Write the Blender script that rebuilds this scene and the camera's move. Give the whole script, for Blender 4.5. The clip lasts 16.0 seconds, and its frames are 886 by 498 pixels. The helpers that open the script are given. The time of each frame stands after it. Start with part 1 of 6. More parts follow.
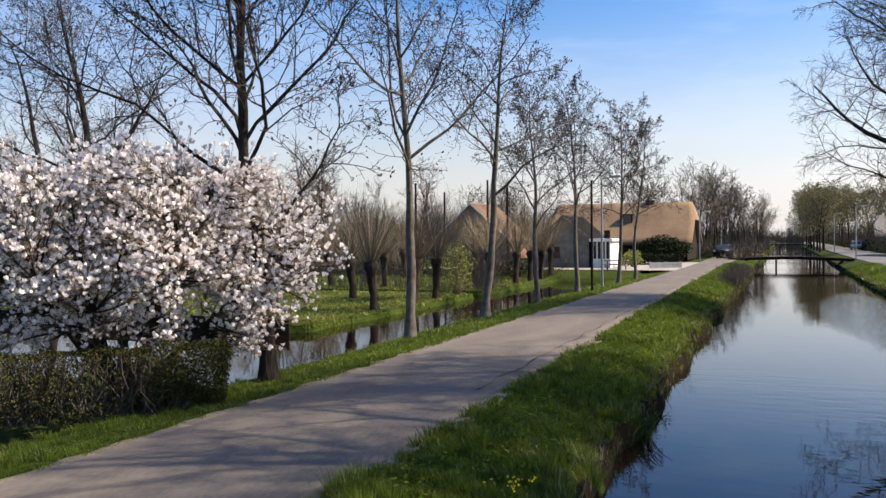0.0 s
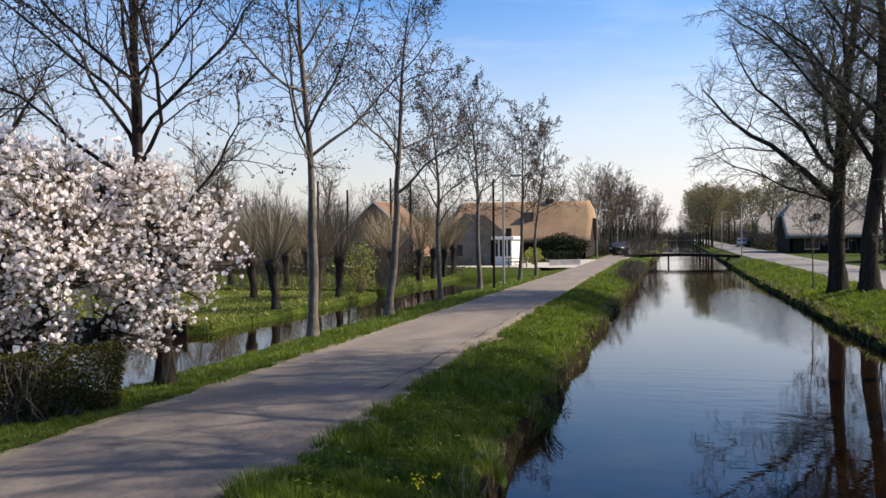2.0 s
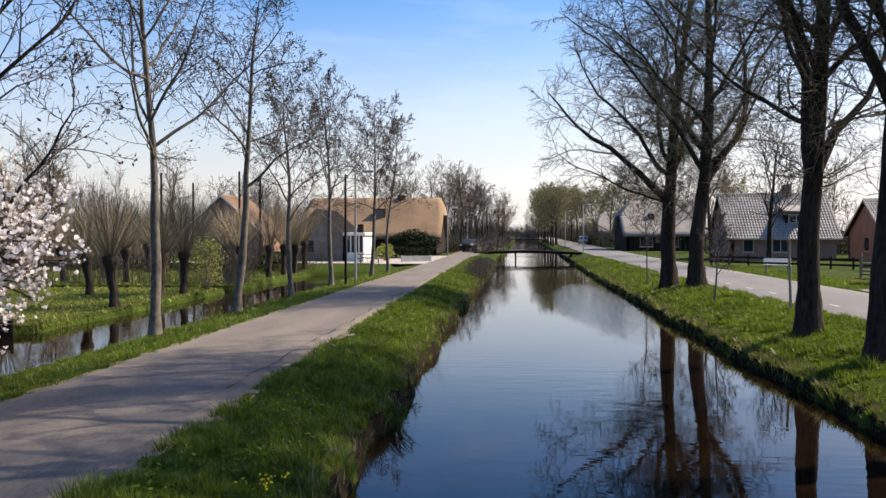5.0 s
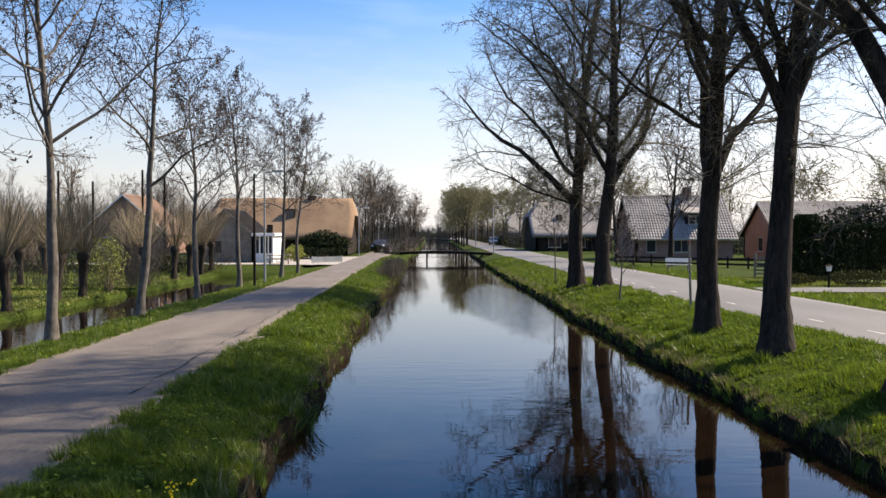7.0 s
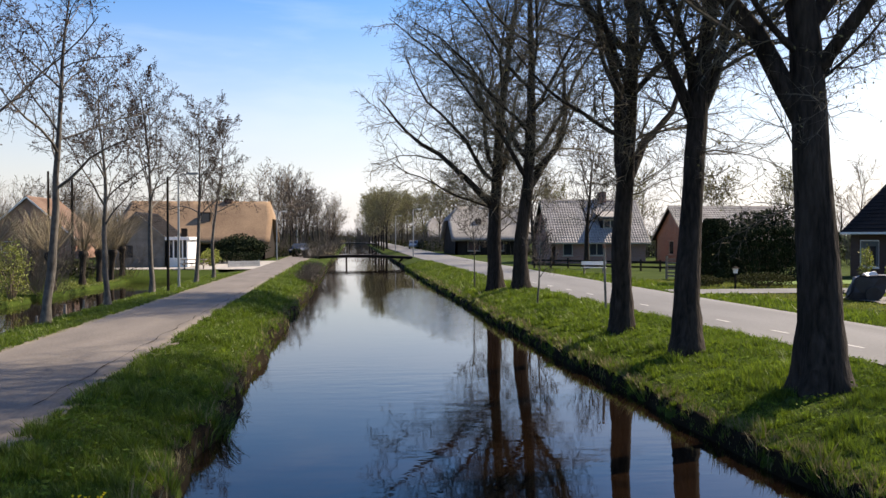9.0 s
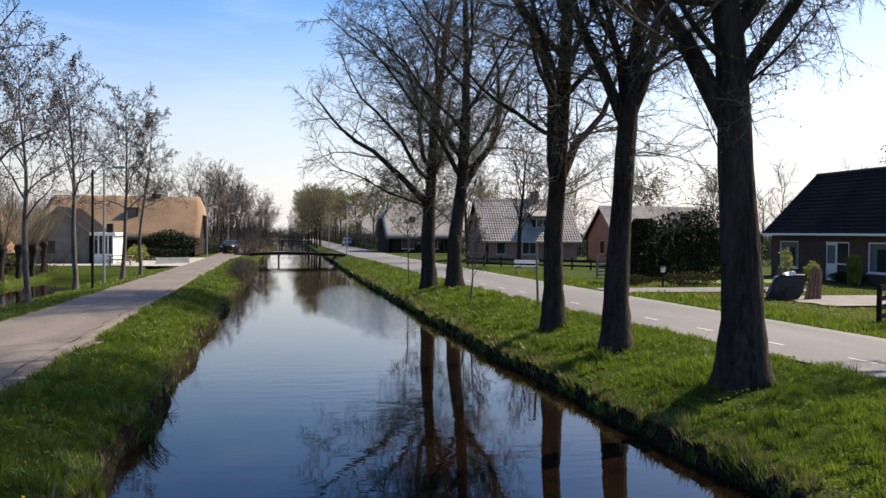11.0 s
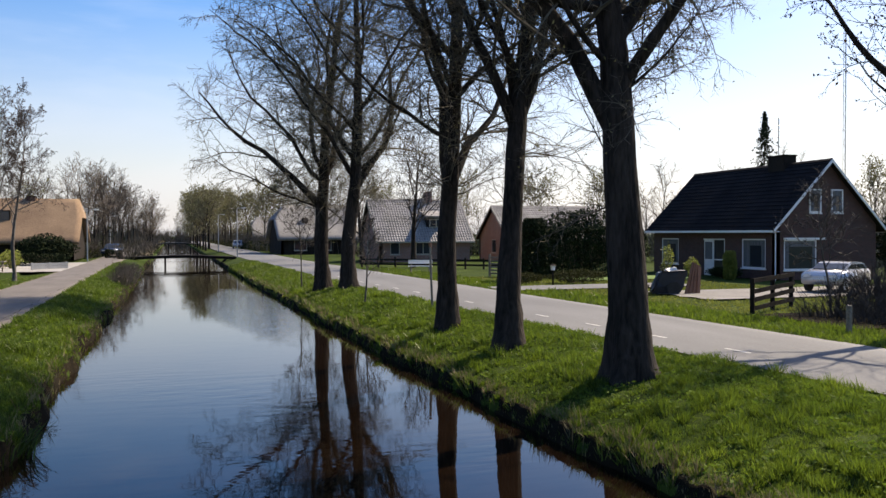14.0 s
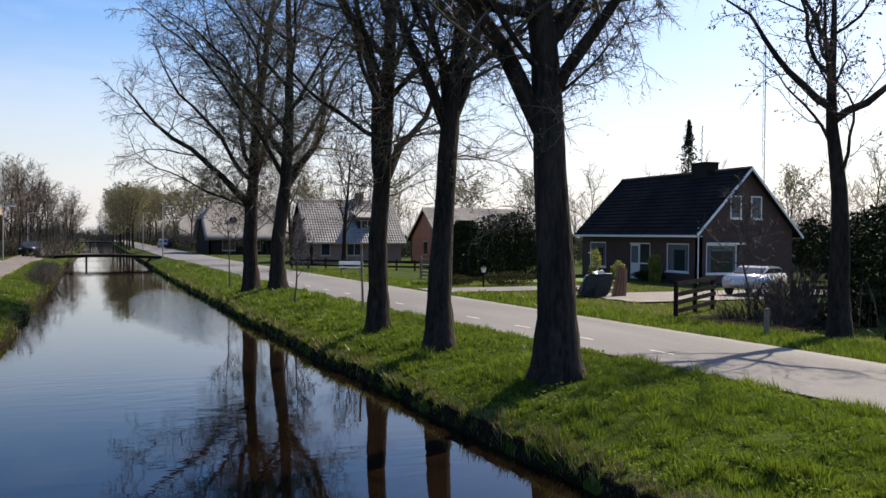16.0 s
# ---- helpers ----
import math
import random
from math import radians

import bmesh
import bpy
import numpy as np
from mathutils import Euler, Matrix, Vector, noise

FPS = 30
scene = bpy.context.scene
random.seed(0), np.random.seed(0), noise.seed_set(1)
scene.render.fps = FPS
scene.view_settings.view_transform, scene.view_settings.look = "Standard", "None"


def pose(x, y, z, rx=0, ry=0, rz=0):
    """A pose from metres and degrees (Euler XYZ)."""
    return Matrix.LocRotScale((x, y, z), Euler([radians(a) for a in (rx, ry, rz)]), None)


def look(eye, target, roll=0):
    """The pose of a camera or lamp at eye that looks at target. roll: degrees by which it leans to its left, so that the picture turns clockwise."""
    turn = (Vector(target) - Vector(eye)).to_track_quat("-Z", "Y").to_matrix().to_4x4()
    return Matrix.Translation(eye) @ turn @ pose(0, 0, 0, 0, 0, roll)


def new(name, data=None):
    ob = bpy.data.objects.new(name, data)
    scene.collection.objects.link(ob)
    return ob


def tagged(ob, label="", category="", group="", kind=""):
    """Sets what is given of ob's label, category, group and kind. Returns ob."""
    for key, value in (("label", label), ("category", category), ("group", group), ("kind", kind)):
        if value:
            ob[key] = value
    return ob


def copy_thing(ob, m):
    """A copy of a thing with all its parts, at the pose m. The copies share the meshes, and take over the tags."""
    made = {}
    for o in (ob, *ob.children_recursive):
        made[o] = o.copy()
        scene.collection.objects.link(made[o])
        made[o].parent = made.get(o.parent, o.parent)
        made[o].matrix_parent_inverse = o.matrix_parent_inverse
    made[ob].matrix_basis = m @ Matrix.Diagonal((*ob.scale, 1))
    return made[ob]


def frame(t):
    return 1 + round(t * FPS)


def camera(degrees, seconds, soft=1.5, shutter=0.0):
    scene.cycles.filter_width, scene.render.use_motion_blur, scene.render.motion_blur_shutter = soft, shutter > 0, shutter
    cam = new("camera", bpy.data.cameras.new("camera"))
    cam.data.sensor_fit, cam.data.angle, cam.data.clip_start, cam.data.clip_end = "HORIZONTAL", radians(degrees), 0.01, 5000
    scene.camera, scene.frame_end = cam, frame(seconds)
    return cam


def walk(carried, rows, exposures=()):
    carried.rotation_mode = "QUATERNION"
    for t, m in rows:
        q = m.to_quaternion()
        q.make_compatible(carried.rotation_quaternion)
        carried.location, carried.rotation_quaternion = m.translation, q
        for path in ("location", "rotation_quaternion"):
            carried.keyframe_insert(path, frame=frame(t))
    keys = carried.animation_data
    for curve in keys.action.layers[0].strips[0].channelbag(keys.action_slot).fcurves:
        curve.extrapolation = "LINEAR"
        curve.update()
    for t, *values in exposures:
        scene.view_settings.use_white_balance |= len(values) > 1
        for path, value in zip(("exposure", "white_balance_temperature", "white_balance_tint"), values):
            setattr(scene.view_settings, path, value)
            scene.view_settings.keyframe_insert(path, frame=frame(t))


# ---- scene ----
import collections

LENS = 56.34
ROWS = [
    (0.0, 22.36, -0.79, 0.51),
    (0.5, 21.16, -0.99, 0.44),
    (1.0, 19.40, -0.97, 0.40),
    (1.5, 17.57, -0.88, 0.51),
    (2.0, 15.67, -0.98, 0.61),
    (2.5, 14.14, -1.11, 0.53),
    (3.0, 12.44, -1.27, 0.42),
    (3.5, 10.72, -1.19, 0.32),
    (4.0, 8.98, -1.22, 0.29),
    (6.5, 0.65, -1.31, -0.13),
    (7.0, -0.68, -1.27, -0.00),
    (7.5, -1.97, -1.06, -0.03),
    (8.0, -3.25, -1.03, -0.13),
    (8.5, -4.68, -1.06, -0.03),
    (9.0, -6.23, -1.01, 0.02),
    (11.5, -12.05, -1.10, -0.30),
    (12.0, -13.45, -0.95, 0.01),
    (12.5, -14.57, -0.85, 0.05),
    (13.0, -15.75, -0.88, 0.10),
    (13.5, -16.84, -1.07, 0.16),
    (14.0, -18.14, -1.08, 0.13),
    (14.5, -19.47, -1.12, 0.01),
    (15.0, -20.83, -1.09, -0.18),
    (15.5, -21.79, -1.02, -0.24),
    (16.0, -22.88, -0.95, -0.49),
]
# The camera stands on a small bridge and pans from the footpath to the road.
EYE = 2.6
cam = camera(LENS, 16.0)
walk(cam, [(t, pose(0, 0, EYE, 90 + pitch, roll, yaw)) for t, yaw, pitch, roll in ROWS],
     exposures=[(0.0, 0.80, 8250, 14), (7.5, 0.93, 8250, 14), (16.0, 0.72, 8050, 13)])

# ---- sky and sun ----
SUN = Vector((0.80, 0.36, 0.0)).normalized() * math.cos(radians(43))
SUN.z = math.sin(radians(43))
world = bpy.data.worlds.new("sky")
scene.world = world
world.use_nodes = True
wn, wl = world.node_tree.nodes, world.node_tree.links
wn.clear()
w_out = wn.new("ShaderNodeOutputWorld")
w_bg = wn.new("ShaderNodeBackground")
w_sky = wn.new("ShaderNodeTexSky")
w_sky.sky_type = "NISHITA"
w_sky.sun_disc = False
w_sky.sun_elevation = radians(43)
w_sky.sun_rotation = math.atan2(SUN.x, SUN.y)
w_sky.air_density, w_sky.dust_density, w_sky.ozone_density = 1.0, 1.1, 5.0
w_tc = wn.new("ShaderNodeTexCoord")
w_map = wn.new("ShaderNodeMapping")
w_map.inputs["Scale"].default_value = (1.2, 0.7, 5.0)
w_map.inputs["Rotation"].default_value = (0.15, 0.25, 0.6)
w_noise = wn.new("ShaderNodeTexNoise")
w_noise.inputs["Scale"].default_value = 1.6
w_noise.inputs["Detail"].default_value = 7
w_noise.inputs["Roughness"].default_value = 0.55
w_noise.inputs["Distortion"].default_value = 0.6
w_ramp = wn.new("ShaderNodeMapRange")
w_ramp.inputs["From Min"].default_value, w_ramp.inputs["From Max"].default_value = 0.46, 0.80
w_ramp.inputs["To Min"].default_value, w_ramp.inputs["To Max"].default_value = 0.03, 0.45
w_mix = wn.new("ShaderNodeMix")
w_mix.data_type = "RGBA"
w_mix.inputs["B"].default_value = (5.2, 6.6, 9.2, 1)
w_sep = wn.new("ShaderNodeSeparateXYZ")
w_haze = wn.new("ShaderNodeMapRange")
w_haze.interpolation_type = "SMOOTHSTEP"
w_haze.inputs["From Min"].default_value, w_haze.inputs["From Max"].default_value = -0.03, 0.30
w_haze.inputs["To Min"].default_value, w_haze.inputs["To Max"].default_value = 0.88, 0.0
# the haze is brighter towards the sun
w_dot = wn.new("ShaderNodeVectorMath")
w_dot.operation = "DOT_PRODUCT"
w_dot.inputs[1].default_value = SUN
w_glow = wn.new("ShaderNodeMapRange")
w_glow.inputs["From Min"].default_value, w_glow.inputs["From Max"].default_value = 0.1, 0.8
w_glow.inputs["To Min"].default_value, w_glow.inputs["To Max"].default_value = 1.0, 1.5
w_lit = wn.new("ShaderNodeVectorMath")
w_lit.operation = "SCALE"
w_lit.inputs[0].default_value = (4.1, 4.5, 5.4)
w_mix2 = wn.new("ShaderNodeMix")
w_mix2.data_type = "RGBA"
wl.new(w_tc.outputs["Generated"], w_dot.inputs[0])
wl.new(w_dot.outputs["Value"], w_glow.inputs["Value"])
wl.new(w_glow.outputs["Result"], w_lit.inputs["Scale"])
wl.new(w_lit.outputs["Vector"], w_mix2.inputs["B"])
wl.new(w_tc.outputs["Generated"], w_sep.inputs[0])
wl.new(w_sep.outputs["Z"], w_haze.inputs["Value"])
wl.new(w_haze.outputs["Result"], w_mix2.inputs["Factor"])
w_bg.inputs["Strength"].default_value = 0.1
wl.new(w_tc.outputs["Generated"], w_map.inputs["Vector"])
wl.new(w_map.outputs["Vector"], w_noise.inputs["Vector"])
wl.new(w_noise.outputs["Fac"], w_ramp.inputs["Value"])
wl.new(w_ramp.outputs["Result"], w_mix.inputs["Factor"])
w_hsv = wn.new("ShaderNodeHueSaturation")
w_hsv.inputs["Saturation"].default_value = 1.38
w_hsv.inputs["Hue"].default_value = 0.508
w_hsv.inputs["Value"].default_value = 1.30
wl.new(w_sky.outputs["Color"], w_hsv.inputs["Color"])
wl.new(w_hsv.outputs["Color"], w_mix.inputs["A"])
wl.new(w_mix.outputs["Result"], w_mix2.inputs["A"])
wl.new(w_mix2.outputs["Result"], w_bg.inputs["Color"])
wl.new(w_bg.outputs["Background"], w_out.inputs["Surface"])
sun_data = bpy.data.lights.new("sun", "SUN")
sun_data.energy, sun_data.angle, sun_data.color = 5.0, radians(0.6), (1.0, 0.95, 0.87)
sun = new("sun", sun_data)
sun.matrix_world = look(SUN * 50, (0, 0, 0))


# ---- materials ----
def material(name, a, b, scale=3.0, fine=40.0, rough=0.8, bump=0.2, third=None, stretch=(1, 1, 1), metal=0.0,
             through_light=0.0, per_object=0.0, bump_distance=0.02, sheen=0.5):
    """A surface whose colour wanders between a and b at two scales, with fine relief."""
    m = bpy.data.materials.new(name)
    m.use_nodes = True
    n, l = m.node_tree.nodes, m.node_tree.links
    bsdf = n["Principled BSDF"]
    tc = n.new("ShaderNodeTexCoord")
    mp = n.new("ShaderNodeMapping")
    mp.inputs["Scale"].default_value = stretch
    l.new(tc.outputs["Object"], mp.inputs["Vector"])
    big, small = n.new("ShaderNodeTexNoise"), n.new("ShaderNodeTexNoise")
    for node, s, d in ((big, scale, 4), (small, fine, 6)):
        node.inputs["Scale"].default_value, node.inputs["Detail"].default_value = s, d
        l.new(mp.outputs["Vector"], node.inputs["Vector"])
    add = n.new("ShaderNodeMath")
    add.operation = "ADD"
    l.new(big.outputs["Fac"], add.inputs[0])
    l.new(small.outputs["Fac"], add.inputs[1])
    ramp = n.new("ShaderNodeValToRGB")
    ramp.color_ramp.elements[0].position, ramp.color_ramp.elements[1].position = 0.36, 0.64
    ramp.color_ramp.elements[0].color, ramp.color_ramp.elements[1].color = (*a, 1), (*b, 1)
    if third:
        e = ramp.color_ramp.elements.new(0.72)
        e.color = (*third, 1)
    half = n.new("ShaderNodeMath")
    half.operation = "MULTIPLY"
    half.inputs[1].default_value = 0.5
    l.new(add.outputs[0], half.inputs[0])
    l.new(half.outputs[0], ramp.inputs["Fac"])
    colour = ramp.outputs["Color"]
    if per_object:
        info = n.new("ShaderNodeNewGeometry")
        hsv = n.new("ShaderNodeHueSaturation")
        mr = n.new("ShaderNodeMapRange")
        mr.inputs["To Min"].default_value, mr.inputs["To Max"].default_value = 1 - per_object, 1 + per_object
        l.new(info.outputs["Random Per Island"], mr.inputs["Value"])
        l.new(mr.outputs["Result"], hsv.inputs["Value"])
        l.new(colour, hsv.inputs["Color"])
        colour = hsv.outputs["Color"]
    l.new(colour, bsdf.inputs["Base Color"])
    bsdf.inputs["Roughness"].default_value = rough
    bsdf.inputs["Metallic"].default_value = metal
    bsdf.inputs["Specular IOR Level"].default_value = sheen
    if bump:
        bp = n.new("ShaderNodeBump")
        bp.inputs["Strength"].default_value, bp.inputs["Distance"].default_value = bump, bump_distance
        l.new(small.outputs["Fac"], bp.inputs["Height"])
        l.new(bp.outputs["Normal"], bsdf.inputs["Normal"])
    if through_light:
        tr = n.new("ShaderNodeBsdfTranslucent")
        mix = n.new("ShaderNodeMixShader")
        mix.inputs["Fac"].default_value = through_light
        l.new(colour, tr.inputs["Color"])
        l.new(bsdf.outputs["BSDF"], mix.inputs[1])
        l.new(tr.outputs["BSDF"], mix.inputs[2])
        l.new(mix.outputs["Shader"], n["Material Output"].inputs["Surface"])
    return m


def brick_material(name, a, b, mortar, width=0.21, row=0.065):
    m = bpy.data.materials.new(name)
    m.use_nodes = True
    n, l = m.node_tree.nodes, m.node_tree.links
    tc, mp, br = n.new("ShaderNodeTexCoord"), n.new("ShaderNodeVectorMath"), n.new("ShaderNodeTexBrick")
    sep, comb, addxy = n.new("ShaderNodeSeparateXYZ"), n.new("ShaderNodeCombineXYZ"), n.new("ShaderNodeMath")
    l.new(tc.outputs["Object"], sep.inputs[0])
    l.new(sep.outputs["X"], addxy.inputs[0])
    l.new(sep.outputs["Y"], addxy.inputs[1])
    l.new(addxy.outputs[0], comb.inputs["X"])
    l.new(sep.outputs["Z"], comb.inputs["Y"])
    n.remove(mp)
    br.inputs["Color1"].default_value, br.inputs["Color2"].default_value = (*a, 1), (*b, 1)
    br.inputs["Mortar"].default_value = (*mortar, 1)
    br.inputs["Scale"].default_value = 1
    br.inputs["Brick Width"].default_value, br.inputs["Row Height"].default_value = width, row
    br.inputs["Mortar Size"].default_value = 0.008
    l.new(comb.outputs[0], br.inputs["Vector"])
    ns = n.new("ShaderNodeTexNoise")
    ns.inputs["Scale"].default_value, ns.inputs["Detail"].default_value = 0.7, 5
    l.new(tc.outputs["Object"], ns.inputs["Vector"])
    mr = n.new("ShaderNodeMapRange")
    mr.inputs["To Min"].default_value, mr.inputs["To Max"].default_value = 0.7, 1.3
    hsv = n.new("ShaderNodeHueSaturation")
    l.new(ns.outputs["Fac"], mr.inputs["Value"])
    l.new(mr.outputs["Result"], hsv.inputs["Value"])
    l.new(br.outputs["Color"], hsv.inputs["Color"])
    bsdf = n["Principled BSDF"]
    l.new(hsv.outputs["Color"], bsdf.inputs["Base Color"])
    bsdf.inputs["Roughness"].default_value = 0.88
    bp = n.new("ShaderNodeBump")
    bp.inputs["Strength"].default_value, bp.inputs["Distance"].default_value = 0.4, 0.01
    l.new(br.outputs["Fac"], bp.inputs["Height"])
    bp.invert = True
    l.new(bp.outputs["Normal"], bsdf.inputs["Normal"])
    return m


def water_material():
    m = bpy.data.materials.new("canal_water")
    m.use_nodes = True
    n, l = m.node_tree.nodes, m.node_tree.links
    bsdf = n["Principled BSDF"]
    bsdf.inputs["Base Color"].default_value = (0.0075, 0.0042, 0.0023, 1)
    bsdf.inputs["Roughness"].default_value = 0.015
    bsdf.inputs["IOR"].default_value = 1.35
    bsdf.inputs["Specular Tint"].default_value = (0.66, 0.80, 1.0, 1)
    tc, mp = n.new("ShaderNodeTexCoord"), n.new("ShaderNodeMapping")
    mp.inputs["Scale"].default_value = (0.35, 1.0, 1.0)
    l.new(tc.outputs["Object"], mp.inputs["Vector"])
    ripple, patch = n.new("ShaderNodeTexNoise"), n.new("ShaderNodeTexNoise")
    ripple.inputs["Scale"].default_value, ripple.inputs["Detail"].default_value = 3.2, 3
    patch.inputs["Scale"].default_value, patch.inputs["Detail"].default_value = 0.09, 2
    l.new(mp.outputs["Vector"], ripple.inputs["Vector"])
    l.new(tc.outputs["Object"], patch.inputs["Vector"])
    mr = n.new("ShaderNodeMapRange")
    mr.inputs["From Min"].default_value, mr.inputs["From Max"].default_value = 0.5, 0.66
    mr.inputs["To Min"].default_value, mr.inputs["To Max"].default_value = 0.10, 0.42
    l.new(patch.outputs["Fac"], mr.inputs["Value"])
    bp = n.new("ShaderNodeBump")
    bp.inputs["Distance"].default_value = 0.016
    # a wind-ruffled patch in mid canal
    off, shape, reach = n.new("ShaderNodeVectorMath"), n.new("ShaderNodeVectorMath"), n.new("ShaderNodeVectorMath")
    off.operation, shape.operation, reach.operation = "SUBTRACT", "MULTIPLY", "LENGTH"
    off.inputs[1].default_value, shape.inputs[1].default_value = (3.3, 39, -0.75), (0.55, 0.075, 0)
    l.new(tc.outputs["Object"], off.inputs[0])
    l.new(off.outputs[0], shape.inputs[0])
    l.new(shape.outputs[0], reach.inputs[0])
    ruffle, fine_wave, bp2 = n.new("ShaderNodeMapRange"), n.new("ShaderNodeTexNoise"), n.new("ShaderNodeBump")
    ruffle.interpolation_type = "SMOOTHSTEP"
    ruffle.inputs["From Min"].default_value, ruffle.inputs["From Max"].default_value = 0.7, 1.15
    ruffle.inputs["To Min"].default_value, ruffle.inputs["To Max"].default_value = 0.75, 0.0
    fine_wave.inputs["Scale"].default_value, fine_wave.inputs["Detail"].default_value = 5.0, 2
    l.new(reach.outputs["Value"], ruffle.inputs["Value"])
    l.new(tc.outputs["Object"], fine_wave.inputs["Vector"])
    l.new(ruffle.outputs["Result"], bp2.inputs["Strength"])
    bp2.inputs["Distance"].default_value = 0.02
    l.new(fine_wave.outputs["Fac"], bp2.inputs["Height"])
    l.new(bp2.outputs["Normal"], bp.inputs["Normal"])
    l.new(mr.outputs["Result"], bp.inputs["Strength"])
    l.new(ripple.outputs["Fac"], bp.inputs["Height"])
    l.new(bp.outputs["Normal"], bsdf.inputs["Normal"])
    return m


def glass_material():
    m = bpy.data.materials.new("window_glass")
    m.use_nodes = True
    bsdf = m.node_tree.nodes["Principled BSDF"]
    bsdf.inputs["Base Color"].default_value = (0.03, 0.035, 0.04, 1)
    bsdf.inputs["Roughness"].default_value = 0.04
    bsdf.inputs["IOR"].default_value = 1.5
    return m


M_GROUND = material("grassy_soil", (0.020, 0.034, 0.007), (0.046, 0.070, 0.013), 0.5, 9, 1.0, 0.6, third=(0.065, 0.072, 0.024), bump_distance=0.05, sheen=0.05)
M_GRASS = material("grass_blades", (0.054, 0.094, 0.010), (0.132, 0.192, 0.021), 0.5, 4, 0.5, 0, third=(0.24, 0.27, 0.055), through_light=0.5, per_object=0.5)
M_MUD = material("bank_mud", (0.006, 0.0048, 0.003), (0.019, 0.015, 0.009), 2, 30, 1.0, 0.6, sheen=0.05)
M_PATH = material("path_asphalt", (0.084, 0.073, 0.065), (0.148, 0.130, 0.115), 1.1, 26, 0.92, 0.6, third=(0.205, 0.182, 0.162), stretch=(1, 0.3, 1), bump_distance=0.006)
M_ROAD = material("road_asphalt", (0.080, 0.082, 0.085), (0.142, 0.145, 0.149), 0.55, 45, 0.88, 0.3, stretch=(1, 0.22, 1), bump_distance=0.006)
M_GRAVEL = material("pale_gravel", (0.22, 0.205, 0.185), (0.36, 0.345, 0.32), 0.6, 50, 0.9, 0.4)
M_WATER = water_material()
M_GLASS = glass_material()
M_BARK_DARK = material("dark_bark", (0.011, 0.009, 0.0074), (0.052, 0.042, 0.035), 2.5, 16, 0.95, 1.0, stretch=(1, 1, 0.2), bump_distance=0.06, sheen=0.15)
M_BARK_GREY = material("grey_bark", (0.035, 0.030, 0.026), (0.15, 0.135, 0.115), 1.6, 11, 0.9, 0.7, stretch=(1, 1, 0.5))
M_TWIG_GREY = material("grey_twigs", (0.028, 0.023, 0.020), (0.075, 0.062, 0.053), 1.0, 8, 0.9, 0)
M_TWIG_OLIVE = material("olive_twigs", (0.072, 0.062, 0.045), (0.17, 0.148, 0.10), 1.0, 8, 0.9, 0)
M_TWIG_DARK = material("dark_olive_twigs", (0.045, 0.038, 0.028), (0.11, 0.095, 0.066), 1.0, 8, 0.9, 0)
M_TWIG_BROWN = material("brown_twigs", (0.095, 0.072, 0.050), (0.19, 0.15, 0.105), 0.6, 8, 0.9, 0)
M_WILLOW = material("willow_shoots", (0.15, 0.12, 0.075), (0.27, 0.215, 0.13), 0.8, 8, 0.85, 0)
M_MEADOW = material("short_meadow_grass", (0.12, 0.15, 0.028), (0.21, 0.235, 0.05), 0.4, 3, 0.7, 0, third=(0.22, 0.235, 0.065), through_light=0.35, per_object=0.35)
M_MARK = material("worn_road_paint", (0.30, 0.30, 0.29), (0.55, 0.54, 0.52), 3, 25, 0.8, 0.1)
M_DRIVE = material("grey_drive_gravel", (0.10, 0.095, 0.088), (0.20, 0.19, 0.178), 0.8, 40, 0.9, 0.4)
M_BUD = material("brown_buds", (0.035, 0.022, 0.020), (0.085, 0.055, 0.045), 1.0, 8, 0.8, 0, through_light=0.2)
M_YOUNG_LEAF = material("young_leaves", (0.10, 0.098, 0.042), (0.18, 0.172, 0.075), 1.0, 8, 0.7, 0, through_light=0.4, per_object=0.25)
M_PETAL = material("magnolia_petals", (0.93, 0.87, 0.88), (0.96, 0.95, 0.94), 1.5, 14, 0.5, 0, through_light=0.42, per_object=0.08)
M_EVERGREEN = material("dark_evergreen", (0.010, 0.016, 0.007), (0.028, 0.042, 0.016), 1.2, 8, 0.85, 0, per_object=0.4, sheen=0.12)
M_HEDGE_LEAF = material("hedge_leaves", (0.022, 0.028, 0.009), (0.060, 0.060, 0.020), 0.8, 6, 0.9, 0, third=(0.095, 0.072, 0.03), through_light=0.15, per_object=0.4, sheen=0.12)
M_SHRUB_LEAF = material("shrub_leaves", (0.14, 0.17, 0.03), (0.26, 0.28, 0.06), 0.8, 6, 0.7, 0, through_light=0.35, per_object=0.3)
M_YELLOW = material("yellow_petals", (0.75, 0.62, 0.02), (0.85, 0.75, 0.05), 3, 20, 0.6, 0, through_light=0.3)
M_WHITE = material("white_paint", (0.72, 0.71, 0.69), (0.82, 0.81, 0.79), 0.8, 12, 0.5, 0.05)
M_CREAM = material("weathered_cream_paint", (0.30, 0.27, 0.21), (0.44, 0.40, 0.32), 0.8, 12, 0.6, 0.05)
M_WOOD_DARK = material("dark_tarred_wood", (0.010, 0.008, 0.007), (0.032, 0.026, 0.021), 1.5, 20, 0.95, 0.4, stretch=(1, 1, 0.2), sheen=0.12)
M_WOOD_GREY = material("weathered_wood", (0.13, 0.11, 0.09), (0.26, 0.23, 0.19), 2, 22, 0.85, 0.4)
M_WOOD_RED = material("reddish_wood", (0.16, 0.07, 0.04), (0.26, 0.12, 0.07), 2, 22, 0.8, 0.3)
M_METAL = material("galvanised_steel", (0.28, 0.29, 0.29), (0.40, 0.41, 0.41), 2, 30, 0.45, 0.05, metal=0.6)
